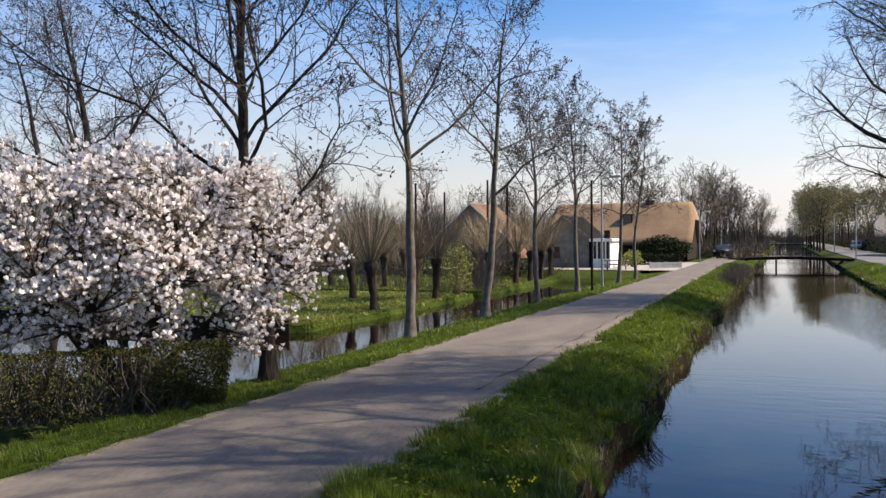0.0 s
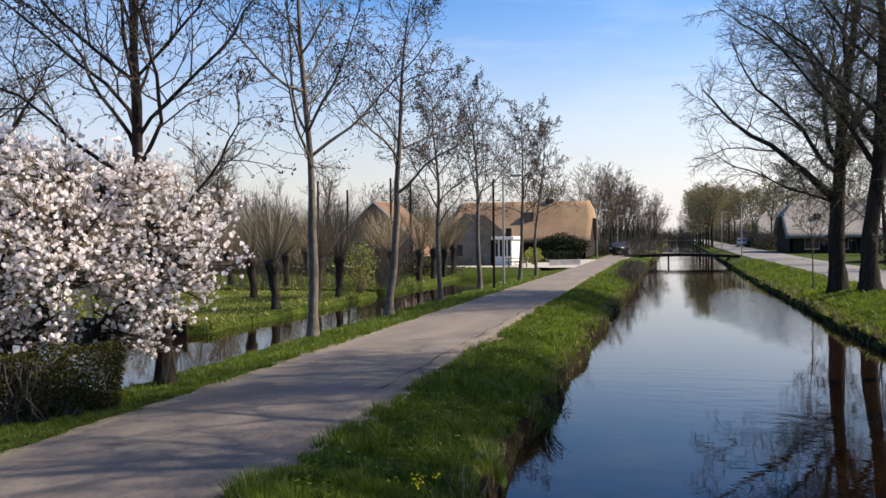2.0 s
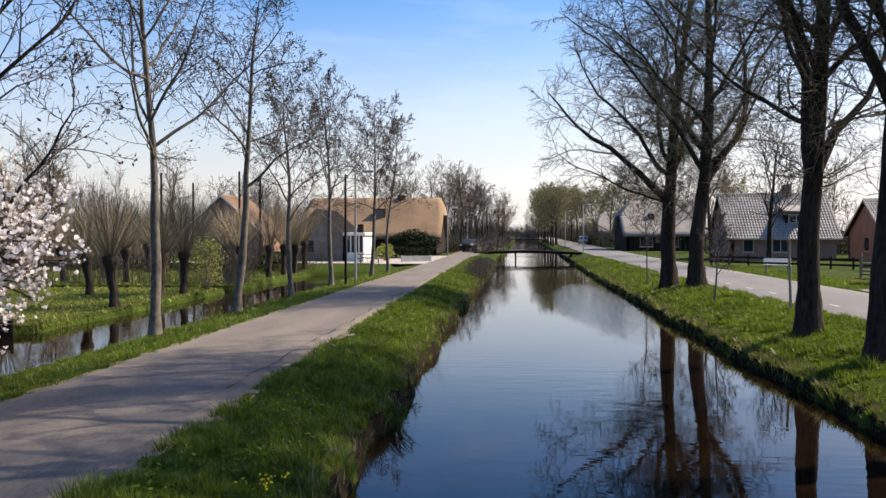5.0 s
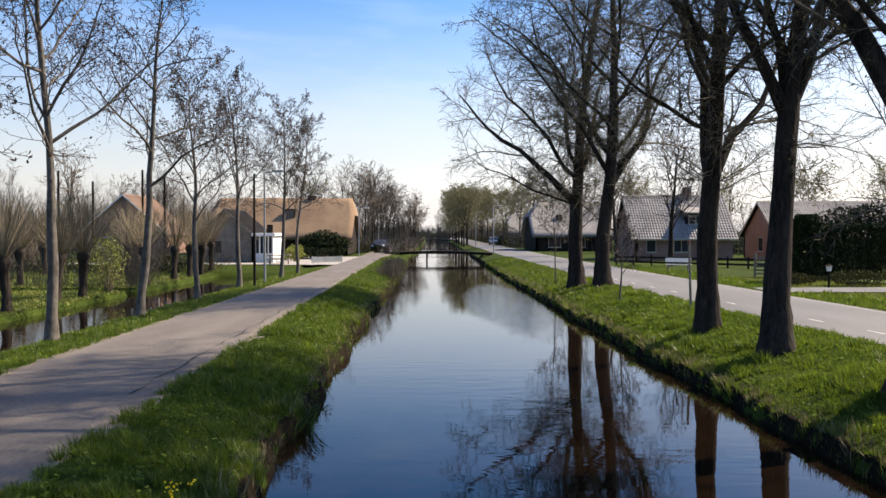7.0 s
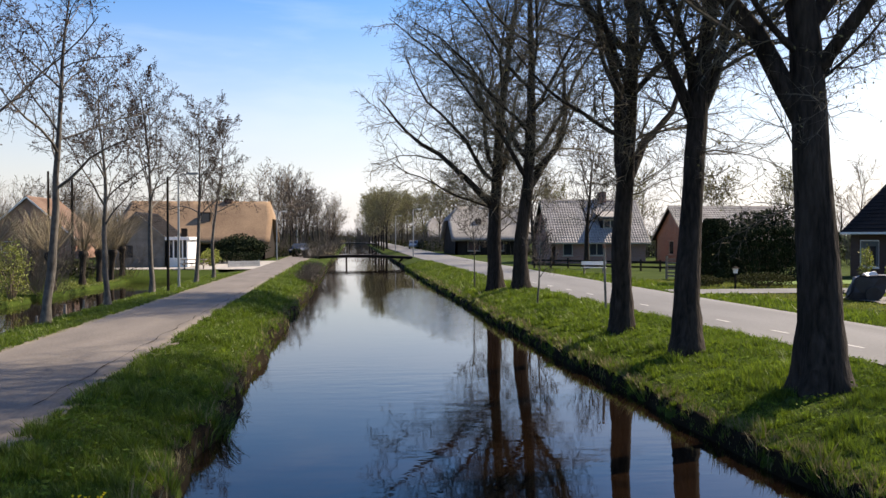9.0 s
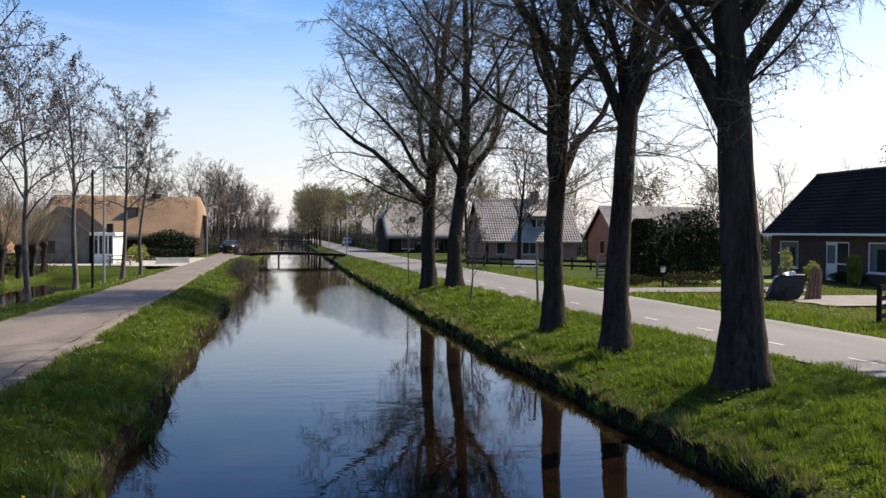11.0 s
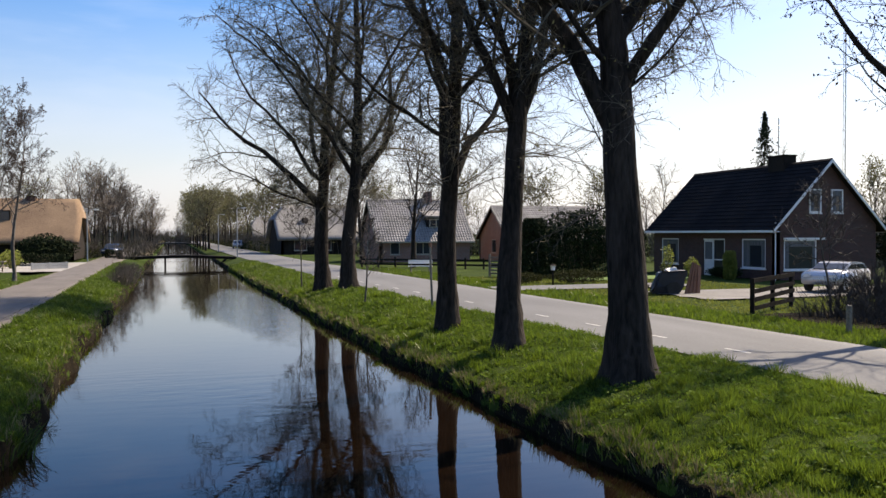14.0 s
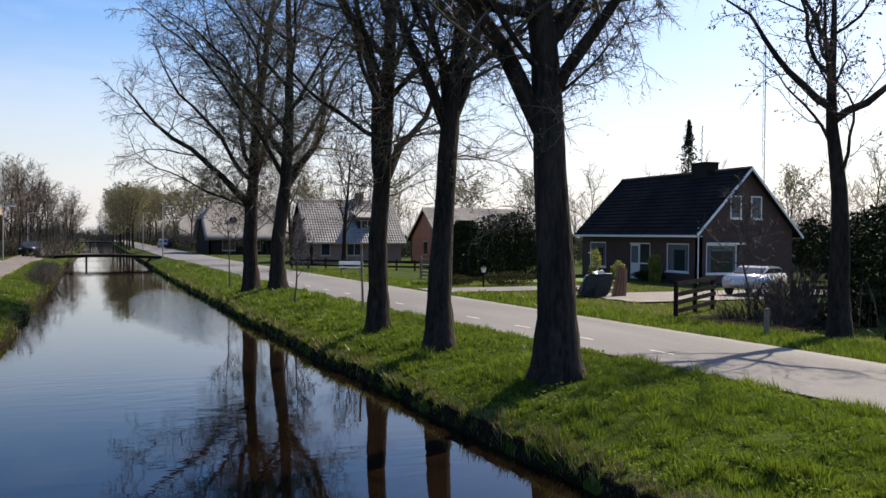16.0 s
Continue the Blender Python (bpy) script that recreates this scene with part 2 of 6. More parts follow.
M_BRICK_DARK = brick_material("dark_red_brick", (0.060, 0.024, 0.019), (0.095, 0.036, 0.028), (0.085, 0.07, 0.06))
M_BRICK_RED = brick_material("red_brick", (0.22, 0.10, 0.075), (0.29, 0.135, 0.095), (0.26, 0.23, 0.2))
M_BRICK_ORANGE = brick_material("orange_brick", (0.22, 0.115, 0.07), (0.29, 0.15, 0.09), (0.27, 0.23, 0.19))
M_TILE_BLACK = material("black_roof_tiles", (0.008, 0.0075, 0.0085), (0.020, 0.0185, 0.020), 0.8, 10, 0.9, 0.2, sheen=0.12)
M_TILE_GREY = material("lichened_grey_pantiles", (0.13, 0.125, 0.12), (0.28, 0.27, 0.26), 0.9, 7, 0.75, 0.3, third=(0.36, 0.35, 0.31))
M_TILE_ORANGE = material("orange_roof_tiles", (0.12, 0.072, 0.050), (0.185, 0.105, 0.070), 0.6, 8, 0.8, 0.3)
M_THATCH_TAN = material("tan_reed_thatch", (0.14, 0.088, 0.052), (0.255, 0.168, 0.10), 0.45, 9, 0.95, 0.8, stretch=(1, 1, 0.35), third=(0.31, 0.215, 0.135), bump_distance=0.05)
M_THATCH_GREY = material("weathered_grey_thatch", (0.13, 0.125, 0.115), (0.245, 0.235, 0.22), 0.45, 9, 0.95, 0.8, stretch=(1, 1, 0.35), third=(0.31, 0.30, 0.28), bump_distance=0.05)
M_CAR_SILVER = material("silver_car_paint", (0.55, 0.56, 0.58), (0.60, 0.61, 0.63), 2, 60, 0.25, 0, metal=0.5)
M_CAR_DARK = material("dark_car_paint", (0.05, 0.07, 0.12), (0.06, 0.085, 0.14), 2, 60, 0.25, 0, metal=0.3)
M_RUBBER = material("black_rubber", (0.012, 0.012, 0.012), (0.03, 0.03, 0.03), 4, 40, 0.8, 0.1)
M_PLASTIC_BLUE = material("dark_blue_tarpaulin", (0.006, 0.008, 0.015), (0.018, 0.022, 0.034), 2, 14, 0.5, 0.3)
M_LAMP_GLASS = material("lamp_cover", (0.6, 0.6, 0.58), (0.7, 0.7, 0.68), 3, 30, 0.3, 0)
M_RED_PAINT = material("red_paint", (0.35, 0.03, 0.02), (0.42, 0.045, 0.03), 3, 30, 0.5, 0.05)
M_CURTAIN = material("pale_curtain", (0.07, 0.075, 0.08), (0.17, 0.175, 0.18), 2, 14, 0.9, 0.2, stretch=(4, 4, 0.2))


# ---- mesh helpers ----
def fast_mesh(name, verts, faces, mat=None, smooth=False):
    """A mesh from arrays; all faces have the same number of corners."""
    verts, faces = np.asarray(verts, float), np.asarray(faces, int)
    me = bpy.data.meshes.new(name)
    k = faces.shape[1]
    me.vertices.add(len(verts))
    me.vertices.foreach_set("co", verts.ravel())
    me.loops.add(faces.size)
    me.loops.foreach_set("vertex_index", faces.ravel())
    me.polygons.add(len(faces))
    me.polygons.foreach_set("loop_start", np.arange(0, faces.size, k))
    me.polygons.foreach_set("use_smooth", np.full(len(faces), smooth))
    me.update(calc_edges=True)
    if mat:
        me.materials.append(mat)
    return me


def child(name, me, parent=None, label="", kind=""):
    ob = new(name, me)
    if parent:
        ob.parent = parent
    return tagged(ob, label=label, kind=kind)


def part(name, bm, mat, parent, label=""):
    """Links a bmesh as one mesh object under a thing or a part."""
    me = bpy.data.meshes.new(name)
    bm.to_mesh(me)
    bm.free()
    me.materials.append(mat)
    return child(name, me, parent, label)


def thing(name, label, category, group="", at=(0, 0, 0), turn=0):
    ob = new(name)
    ob.matrix_basis = pose(*at, 0, 0, turn)
    return tagged(ob, label, category, group)


def box_bm(x0, x1, y0, y1, z0, z1, bevel=0.0, bm=None):
    bm = bm or bmesh.new()
    r = bmesh.ops.create_cube(bm, size=1, matrix=Matrix.Translation(((x0 + x1) / 2, (y0 + y1) / 2, (z0 + z1) / 2)) @ Matrix.Diagonal((x1 - x0, y1 - y0, z1 - z0, 1)))
    if bevel:
        edges = {e for v in r["verts"] for e in v.link_edges}
        bmesh.ops.bevel(bm, geom=list(edges), offset=bevel, segments=2, affect="EDGES")
    return bm


def prism_bm(profile, x0, x1, axis="x", bm=None):
    """A solid that carries a closed profile (pairs of across, up) from x0 to x1."""
    bm = bm or bmesh.new()
    put = (lambda a, b, c: (a, b, c)) if axis == "x" else (lambda a, b, c: (b, a, c))
    rings = [[bm.verts.new(put(x, u, v)) for u, v in profile] for x in (x0, x1)]
    n = len(profile)
    for i in range(n):
        bm.faces.new((rings[0][i], rings[0][(i + 1) % n], rings[1][(i + 1) % n], rings[1][i]))
    bm.faces.new(rings[0][::-1])
    bm.faces.new(rings[1])
    bmesh.ops.recalc_face_normals(bm, faces=bm.faces)
    return bm


def rod_bm(a, b, r0, r1=None, sides=8, bm=None):
    bm = bm or bmesh.new()
    a, b = Vector(a), Vector(b)
    m = Matrix.Translation((a + b) / 2) @ (b - a).to_track_quat("Z", "Y").to_matrix().to_4x4()
    bmesh.ops.create_cone(bm, cap_ends=True, segments=sides, radius1=r0, radius2=r0 if r1 is None else r1, depth=(b - a).length, matrix=m)
    return bm


def tubes(lines, pointed=False):
    """Vertices and faces of tapered tubes along lines: (points, radii, sides); quads, or triangles that end in a point."""
    kinds = collections.defaultdict(list)
    for pts, radii, k in lines:
        kinds[len(pts), k].append((pts, radii))
    vs, fs, base = [], [], 0
    for (n, k), group in kinds.items():
        p = np.array([g[0] for g in group], float)
        r = np.array([g[1] for g in group], float)[:, :, None, None]
        d = np.gradient(p, axis=1)
        d /= np.linalg.norm(d, axis=2)[..., None] + 1e-9
        ref = np.where((np.abs(d[:, :1, 2:]) < 0.8), np.array([0.0, 0.0, 1.0]), np.array([1.0, 0.0, 0.0]))
        u = np.cross(d, ref)
        u /= np.linalg.norm(u, axis=2)[..., None] + 1e-9
        w = np.cross(d, u)
        a = np.arange(k) * (2 * math.pi / k)
        ring = p[:, :, None, :] + r * (np.cos(a)[:, None] * u[:, :, None, :] + np.sin(a)[:, None] * w[:, :, None, :])
        j = np.arange(k)
        j2 = (j + 1) % k
        rings = n - 1 if pointed else n
        i = (np.arange(rings - 1)[:, None] * k + j).ravel()
        i2 = (np.arange(rings - 1)[:, None] * k + j2).ravel()
        if pointed:
            flat = np.concatenate([ring[:, :-1].reshape(len(p), -1, 3), p[:, -1:]], 1)
            e = (n - 2) * k
            one = np.concatenate([np.stack([i, i2, i2 + k], -1), np.stack([i, i2 + k, i + k], -1), np.stack([e + j, e + j2, np.full(k, e + k)], -1)])
        else:
            flat = ring.reshape(len(p), -1, 3)
            one = np.stack([i, i2, i2 + k, i + k], -1)
        size = flat.shape[1]
        vs.append(flat.reshape(-1, 3))
        fs.append((one[None] + base + np.arange(len(p))[:, None, None] * size).reshape(-1, one.shape[1]))
        base += len(p) * size
    return np.concatenate(vs), np.concatenate(fs)


def leaf_quads(points, size, rng, flat=0.0):
    """Small diamond leaves at points, turned at random."""
    p = np.asarray(points, float)
    n = len(p)
    a = rng.normal(size=(n, 3))
    a[:, 2] *= 1 - flat
    a /= np.linalg.norm(a, axis=1)[:, None] + 1e-9
    b = np.cross(a, rng.normal(size=(n, 3)))
    b /= np.linalg.norm(b, axis=1)[:, None] + 1e-9
    s = size * (0.6 + 0.8 * rng.random((n, 1)))
    v = np.stack([p - a * s, p + b * s * 0.5, p + a * s, p - b * s * 0.5], 1).reshape(-1, 3)
    return v, np.arange(4 * n).reshape(-1, 4)


# ---- trees ----
def grow(rng, start, aim, length, radius, level, spec, out, tips):
    """Adds a branch and its children to out; tips gathers the ends of the finest twigs."""
    s = spec[level]
    n = s["steps"]
    p, d = np.array(start, float), np.array(aim, float)
    d /= np.linalg.norm(d)
    pts, radii, dirs = [p.copy()], [radius], [d.copy()]
    for i in range(n):
        d = d + rng.normal(scale=s["wander"], size=3)
        d[2] += s["rise"]
        d /= np.linalg.norm(d)
        p = p + d * length / n
        pts.append(p.copy())
        dirs.append(d.copy())
        radii.append(radius * (1 - (1 - s["end"]) * (i + 1) / n))
    out[level].append((pts, radii, s["sides"]))
    if level + 1 >= len(spec):
        tips.append(pts[-1])
        if n > 1:
            tips.append(pts[-2])
        return
    if s.get("tip"):
        tips.append(pts[-1])
    c = spec[level + 1]
    count = max(1, int(round(s["children"] * (0.8 + 0.4 * rng.random()))))
    spin = rng.random() * 6.28
    for k in range(count):
        f = s["from"] + (1 - s["from"]) * (k + rng.random()) / count
        f = min(f, 0.999)
        i = min(int(f * n), n - 1)
        q = pts[i] + (pts[i + 1] - pts[i]) * (f * n - i)
        dd = dirs[i + 1]
        spin += 2.4 + rng.normal(scale=0.35)
        u = np.cross(dd, [0.31, 0.52, 0.79])
        u /= np.linalg.norm(u)
        w = np.cross(dd, u)
        ang = radians(c["angle"] + rng.normal(scale=c.get("spread", 9)))
        aim2 = dd * math.cos(ang) + (u * math.cos(spin) + w * math.sin(spin)) * math.sin(ang)
        ll = length * c["ratio"] * (1 - c.get("shrink", 0.45) * (f - s["from"]) / (1 - s["from"] + 1e-6)) * (0.75 + 0.5 * rng.random())
        rr = min(radii[i] * c["thick"], max(ll * c["slim"], c["least"]))
        grow(rng, q, aim2, ll, max(rr, c["least"]), level + 1, spec, out, tips)


def tree(name, label, at, height, radius, spec, seed, bark, twig, limbs=(), leaf=None, leaf_size=0.04, leaf_share=1.0,
         lean=(0, 0), group="", flare=1.5, category="tree", split=2, fringe=0, roots=0.0):
    rng = np.random.default_rng(seed)
    out, tips = [[] for _ in spec], []
    t = thing(name, label, category, group, at)
    grow(rng, (0, 0, -0.25), (lean[0], lean[1], 1), height, radius, 0, spec, out, tips)
    trunk_pts = out[0][0][0]
    for z, az, el, ll, rr in limbs:
        i = max(k for k, q in enumerate(trunk_pts) if q[2] <= z)
        u = (z - trunk_pts[i][2]) / (trunk_pts[i + 1][2] - trunk_pts[i][2])
        a, e = radians(az), radians(el)
        grow(rng, trunk_pts[i] + (trunk_pts[i + 1] - trunk_pts[i]) * u, (math.sin(a) * math.cos(e), math.cos(a) * math.cos(e), math.sin(e)), ll, rr, 1, spec, out, tips)
    # short side shoots along the stems
    stems = [b for lv in out[:2] for b in lv]
    for k in range(fringe):
        pts_ = stems[0][0] if k % 4 == 0 else stems[int(rng.integers(1, len(stems)))][0]
        lo = 0.22 if pts_ is stems[0][0] else 0.05
        q = pts_[int(len(pts_) * rng.uniform(lo, 0.5))]
        a, e = rng.uniform(0, 6.28), rng.uniform(-0.25, 0.7)
        grow(rng, q, (math.cos(a) * math.cos(e), math.sin(a) * math.cos(e), math.sin(e)), rng.uniform(1.4, 3.0), 0.018, 2, spec, out, tips)
    # the foot of the trunk widens
    pts, radii, k = out[0][0]
    dense_p, dense_r = [], []
    top = 2 if len(pts) > 20 else 1
    for f, g in ((0, flare), (0.15, 1 + (flare - 1) * 0.7), (0.3, 1 + (flare - 1) * 0.42), (0.5, 1 + (flare - 1) * 0.22), (0.75, 1 + (flare - 1) * 0.08)):
        dense_p.append(pts[0] + (pts[top] - pts[0]) * f)
        dense_r.append(radii[0] * g)
    out[0][0] = (dense_p + pts[top:], dense_r + radii[top:], k)
    v, f = tubes([b for lv in out[:split] for b in lv])
    rough = np.array([noise.noise(Vector(q * 1.7)) + 0.5 * noise.noise(Vector(q * 5.3)) for q in v])[:, None]
    if roots:
        # buttressed foot
        ang = np.arctan2(v[:, 1], v[:, 0])
        low = np.clip(1 - v[:, 2] / 1.3, 0, 1) * (np.hypot(v[:, 0], v[:, 1]) < 1.2)
        v[:, :2] *= (1 + roots * low * (np.sin(5 * ang + seed) + 0.6 * np.sin(3 * ang + 2)))[:, None]
    child("trunk", fast_mesh(name + "_trunk", v + rough * np.array([0.075, 0.075, 0.0]) * min(radius * 3, 1), f, bark, True), t)
    fine = [b for lv in out[split:] for b in lv]
    if fine:
        v, f = tubes(fine, True)
        child("crown", fast_mesh(name + "_crown", v, f, twig, False), t, kind="stuff")
    if leaf:
        tp = np.array(tips)
        tp = tp[rng.random(len(tp)) < leaf_share]
        v, f = leaf_quads(tp, leaf_size, rng)
        child("leaves", fast_mesh(name + "_leaves", v, f, leaf), t, kind="stuff")
    return t, np.array(tips)


# ---- the plan: edges along the canal ----
def along(y, ys, xs):
    return np.interp(y, ys, xs)


def path_left(y):
    return along(y, (-60, 8, 30, 60, 250), (-7.9, -7.75, -7.65, -7.4, -7.2))


def path_right(y):
    return along(y, (-60, 7, 17, 60, 90, 250), (-4.2, -4.25, -4.4, -4.7, -4.8, -4.9))


def water_left(y):
    return along(y, (-60, 11, 26, 50, 75, 400), (-2.1, -2.15, -2.4, -2.4, -2.45, -2.45)) + 0.10 * np.sin(y * 0.9) + 0.05 * np.sin(y * 2.3 + 1)


def water_right(y):
    return along(y, (-60, 10, 20, 32, 53, 95, 400), (6.2, 5.9, 5.5, 5.25, 5.0, 4.9, 4.4)) + 0.06 * np.sin(y * 0.7 + 2) + 0.03 * np.sin(y * 2.1)


def road_left(y):
    return along(y, (-60, 12, 24, 43, 97, 250, 400), (13.0, 10.75, 9.7, 8.4, 7.0, 5.8, 5.2))


def road_right(y):
    return along(y, (-60, 14, 32, 57, 82, 250, 400), (17.0, 15.1, 14.2, 13.1, 12.2, 10.4, 9.6))


WATER = -0.75


def slope(d, foot, top, low, high):
    s = np.clip((d - foot) / (top - foot), 0, 1)
    return low + (high - low) * s * s * (3 - 2 * s)


def ground_height(x, y):
    x, y = np.asarray(x, float), np.asarray(y, float)
    wob = 0.12 * np.sin(y * 1.1) + 0.08 * np.sin(x * 0.8 + y * 0.4)
    land = 0.02 * np.sin(x * 1.3) * np.sin(y * 0.9)
    land = np.where(x < -9.9, land - 0.48 * np.clip((62.3 - y) / 3.0, 0, 1), land)
    land = np.where((x > -9.9) & (x < path_left(y)), land - 0.20 * np.clip((path_left(y) - x) / 2.0, 0, 1), land)
    land = np.where((x > path_left(y) - 0.1) & (x < path_right(y) + 0.1), -0.02, land)
    land = np.where((x > road_left(y) - 0.2) & (x < road_right(y) + 0.2), -0.02, land)
    # canal
    wl_, wr_ = water_left(y), water_right(y)
    left_bank = np.where(wl_ - x < 0.12, slope(wl_ - x, -0.25, 0.16, -1.6, -0.48), np.minimum(0.0, -0.48 + 0.5 * (1 - (1 - np.clip((wl_ - x - 0.16) / 2.1, 0, 1)) ** 1.7)))
    right_bank = np.where(x - wr_ < 0.12, slope(x - wr_, -0.25, 0.16, -1.6, -0.5), np.minimum(0.0, -0.5 + 0.52 * (1 - (1 - np.clip((x - wr_ - 0.16) / 2.6, 0, 1)) ** 1.6)))
    z = np.minimum(land, np.where(x < 1.5, left_bank, right_bank))
    # side ditches left of the path
    def box(x0, x1, y0, y1):
        dx, dy = np.maximum(x0 - x, x - x1), np.maximum(y0 - y, y - y1)
        return np.where((dx > 0) & (dy > 0), np.hypot(dx, dy), np.maximum(dx, dy))
    d = np.minimum(np.minimum(box(-15.6, -10.15, 14.3, 59.5), box(-80, -10.15, 14.3, 25.2)), box(-70, -15, 42.6, 44.6))
    d = d + wob * 0.5
    z = np.minimum(z, slope(d, -0.22, 0.26, -1.4, 0.02))
    return z


# ---- ground, water, path and road ----
def steps(*spans):
    return np.concatenate([np.arange(a, b, s) for a, b, s in spans])


gx = steps((-900, -200, 70), (-200, -60, 14), (-60, -32, 2.0), (-32, -15.6, 0.6), (-15.6, -9.2, 0.16), (-9.2, -4.4, 0.35),
           (-4.4, -1.5, 0.12), (-1.5, 4.2, 1.2), (4.2, 8.8, 0.13), (8.8, 18, 0.5), (18, 60, 2.5), (60, 200, 20), (200, 901, 70))
gy = steps((-60, 4, 4), (4, 30, 0.25), (30, 66, 0.5), (66, 130, 2), (130, 420, 12), (420, 1600, 110))
GX, GY = np.meshgrid(gx, gy)
GZ = ground_height(GX, GY)
nx, ny = len(gx), len(gy)
ii = (np.arange(ny - 1)[:, None] * nx + np.arange(nx - 1)[None, :]).ravel()
ground = new("ground", fast_mesh("ground", np.stack([GX, GY, GZ], -1).reshape(-1, 3), np.stack([ii, ii + 1, ii + nx + 1, ii + nx], -1), M_GROUND, True))
tagged(ground, "grassy polder land with canal banks and ditches", "ground", kind="structure")

water = new("water", fast_mesh("water", [(-80, -60, WATER), (7.5, -60, WATER), (7.5, 420, WATER), (-80, 420, WATER)], [(0, 1, 2, 3)], M_WATER))
tagged(water, "still dark canal water mirroring the sky and trees", "water", kind="structure")


def strip(name, left, right, y0, y1, z, crown, mat, label, step=1.0, edge=0.0, seed=1):
    """A paved strip with a slight crown, ragged edges and thickness."""
    rng = np.random.default_rng(seed)
    ys = np.arange(y0, y1 + step, step)
    vs, fs = [], []
    cols = 9
    for y in ys:
        a, b = left(y) + rng.normal(scale=edge), right(y) + rng.normal(scale=edge)
        for k in range(cols):
            u = k / (cols - 1)
            vs.append((a + (b - a) * u, y, z + crown * (1 - (2 * u - 1) ** 2)))
        vs.append((b, y, z - 0.08))
        vs.append((a, y, z - 0.08))
    c = cols + 2
    for i in range(len(ys) - 1):
        for k in range(cols + 1):
            fs.append((i * c + k, i * c + k + 1, (i + 1) * c + k + 1, (i + 1) * c + k))
    ob = new(name, fast_mesh(name, vs, fs, mat, True))
    return tagged(ob, label, name, kind="structure")


strip("path", path_left, path_right, -40, 320, 0.012, 0.03, M_PATH, "worn grey asphalt footpath between grass verges", 0.5, 0.035, 2)
crack_v, crack_f = [], []
for i, y in enumerate(np.arange(13, 44, 0.2)):
    c = path_right(y) - 0.42 + 0.14 * noise.noise(Vector((y * 0.8, 0, 3))) + 0.03 * noise.noise(Vector((y * 3.1, 1, 3)))
    wd = 0.003 + 0.03 * abs(noise.noise(Vector((y * 1.4, 2, 3))))
    crack_v += [(c - wd, y, 0.034), (c + wd, y, 0.034)]
    if i:
        crack_f.append((2 * i - 2, 2 * i - 1, 2 * i + 1, 2 * i))
tagged(new("path_crack", fast_mesh("path_crack", crack_v, crack_f, M_MUD)), "long dark crack along the asphalt edge", "crack", kind="structure")
M_SAND = material("trodden_sandy_soil", (0.10, 0.085, 0.06), (0.20, 0.17, 0.125), 1.2, 30, 0.95, 0.5)
strip("verge", lambda y: path_left(y) - 0.16, lambda y: path_left(y) + 0.2, -40, 200, 0.006, 0.008, M_SAND, "trodden sandy edge of the footpath", 0.3, 0.05, 4)
strip("verge", lambda y: path_right(y) - 0.2, lambda y: path_right(y) + 0.18, -40, 200, 0.006, 0.008, M_SAND, "trodden sandy edge of the footpath", 0.3, 0.06, 5)
strip("road", road_left, road_right, -40, 400, 0.014, 0.04, M_ROAD, "light grey asphalt village road beside the canal", 0.5, 0.02, 3)


# ---- the bare trees ----
ROW = [
    dict(steps=12, wander=0.05, rise=0.04, end=0.10, sides=10, children=17, **{"from": 0.36}),
    dict(steps=7, wander=0.17, rise=0.09, end=0.25, sides=6, children=9, angle=52, spread=12, ratio=0.40, shrink=0.62, thick=0.5, slim=0.014, least=0.015, **{"from": 0.15}),
    dict(steps=4, wander=0.25, rise=0.08, end=0.4, sides=4, children=6, angle=48, ratio=0.42, thick=0.6, slim=0.010, least=0.010, **{"from": 0.15}),
    dict(steps=3, wander=0.3, rise=0.10, end=0.5, sides=3, children=4, angle=48, ratio=0.48, thick=0.7, slim=0.010, least=0.0085, tip=1, **{"from": 0.15}),
    dict(steps=1, wander=0.3, rise=0.10, end=0.5, sides=3, children=0, angle=45, ratio=0.5, thick=0.8, slim=0.010, least=0.0085, **{"from": 0.3}),
]
BROAD = [
    dict(steps=12, wander=0.06, rise=0.03, end=0.12, sides=12, children=19, **{"from": 0.36}),
    dict(steps=9, wander=0.21, rise=0.11, end=0.18, sides=7, children=12, angle=52, spread=12, ratio=0.48, shrink=0.45, thick=0.36, slim=0.014, least=0.025, **{"from": 0.15}),
    dict(steps=5, wander=0.2, rise=0.08, end=0.3, sides=4, children=7, angle=45, ratio=0.40, thick=0.6, slim=0.011, least=0.012, **{"from": 0.12}),
    dict(steps=3, wander=0.25, rise=0.06, end=0.4, sides=3, children=4, angle=46, ratio=0.46, thick=0.7, slim=0.010, least=0.0085, tip=1, **{"from": 0.15}),
    dict(steps=1, wander=0.25, rise=0.06, end=0.6, sides=3, children=0, angle=45, ratio=0.5, thick=0.8, slim=0.009, least=0.0075, **{"from": 0.3}),
]
POPLAR = [
    dict(steps=24, wander=0.03, rise=0.012, end=0.10, sides=16, children=12, **{"from": 0.3}),
    dict(steps=9, wander=0.15, rise=0.07, end=0.15, sides=7, children=12, angle=50, spread=13, ratio=0.46, shrink=0.3, thick=0.42, slim=0.018, least=0.04, **{"from": 0.12}),
    dict(steps=5, wander=0.20, rise=0.04, end=0.25, sides=4, children=8, angle=46, ratio=0.42, thick=0.5, slim=0.011, least=0.016, **{"from": 0.1}),
    dict(steps=3, wander=0.24, rise=-0.04, end=0.4, sides=3, children=10, angle=44, ratio=0.50, thick=0.7, slim=0.010, least=0.0105, tip=1, **{"from": 0.08}),
    dict(steps=1, wander=0.3, rise=-0.12, end=0.5, sides=3, children=0, angle=42, ratio=0.5, thick=0.9, slim=0.008, least=0.0078, **{"from": 0.3}),
]


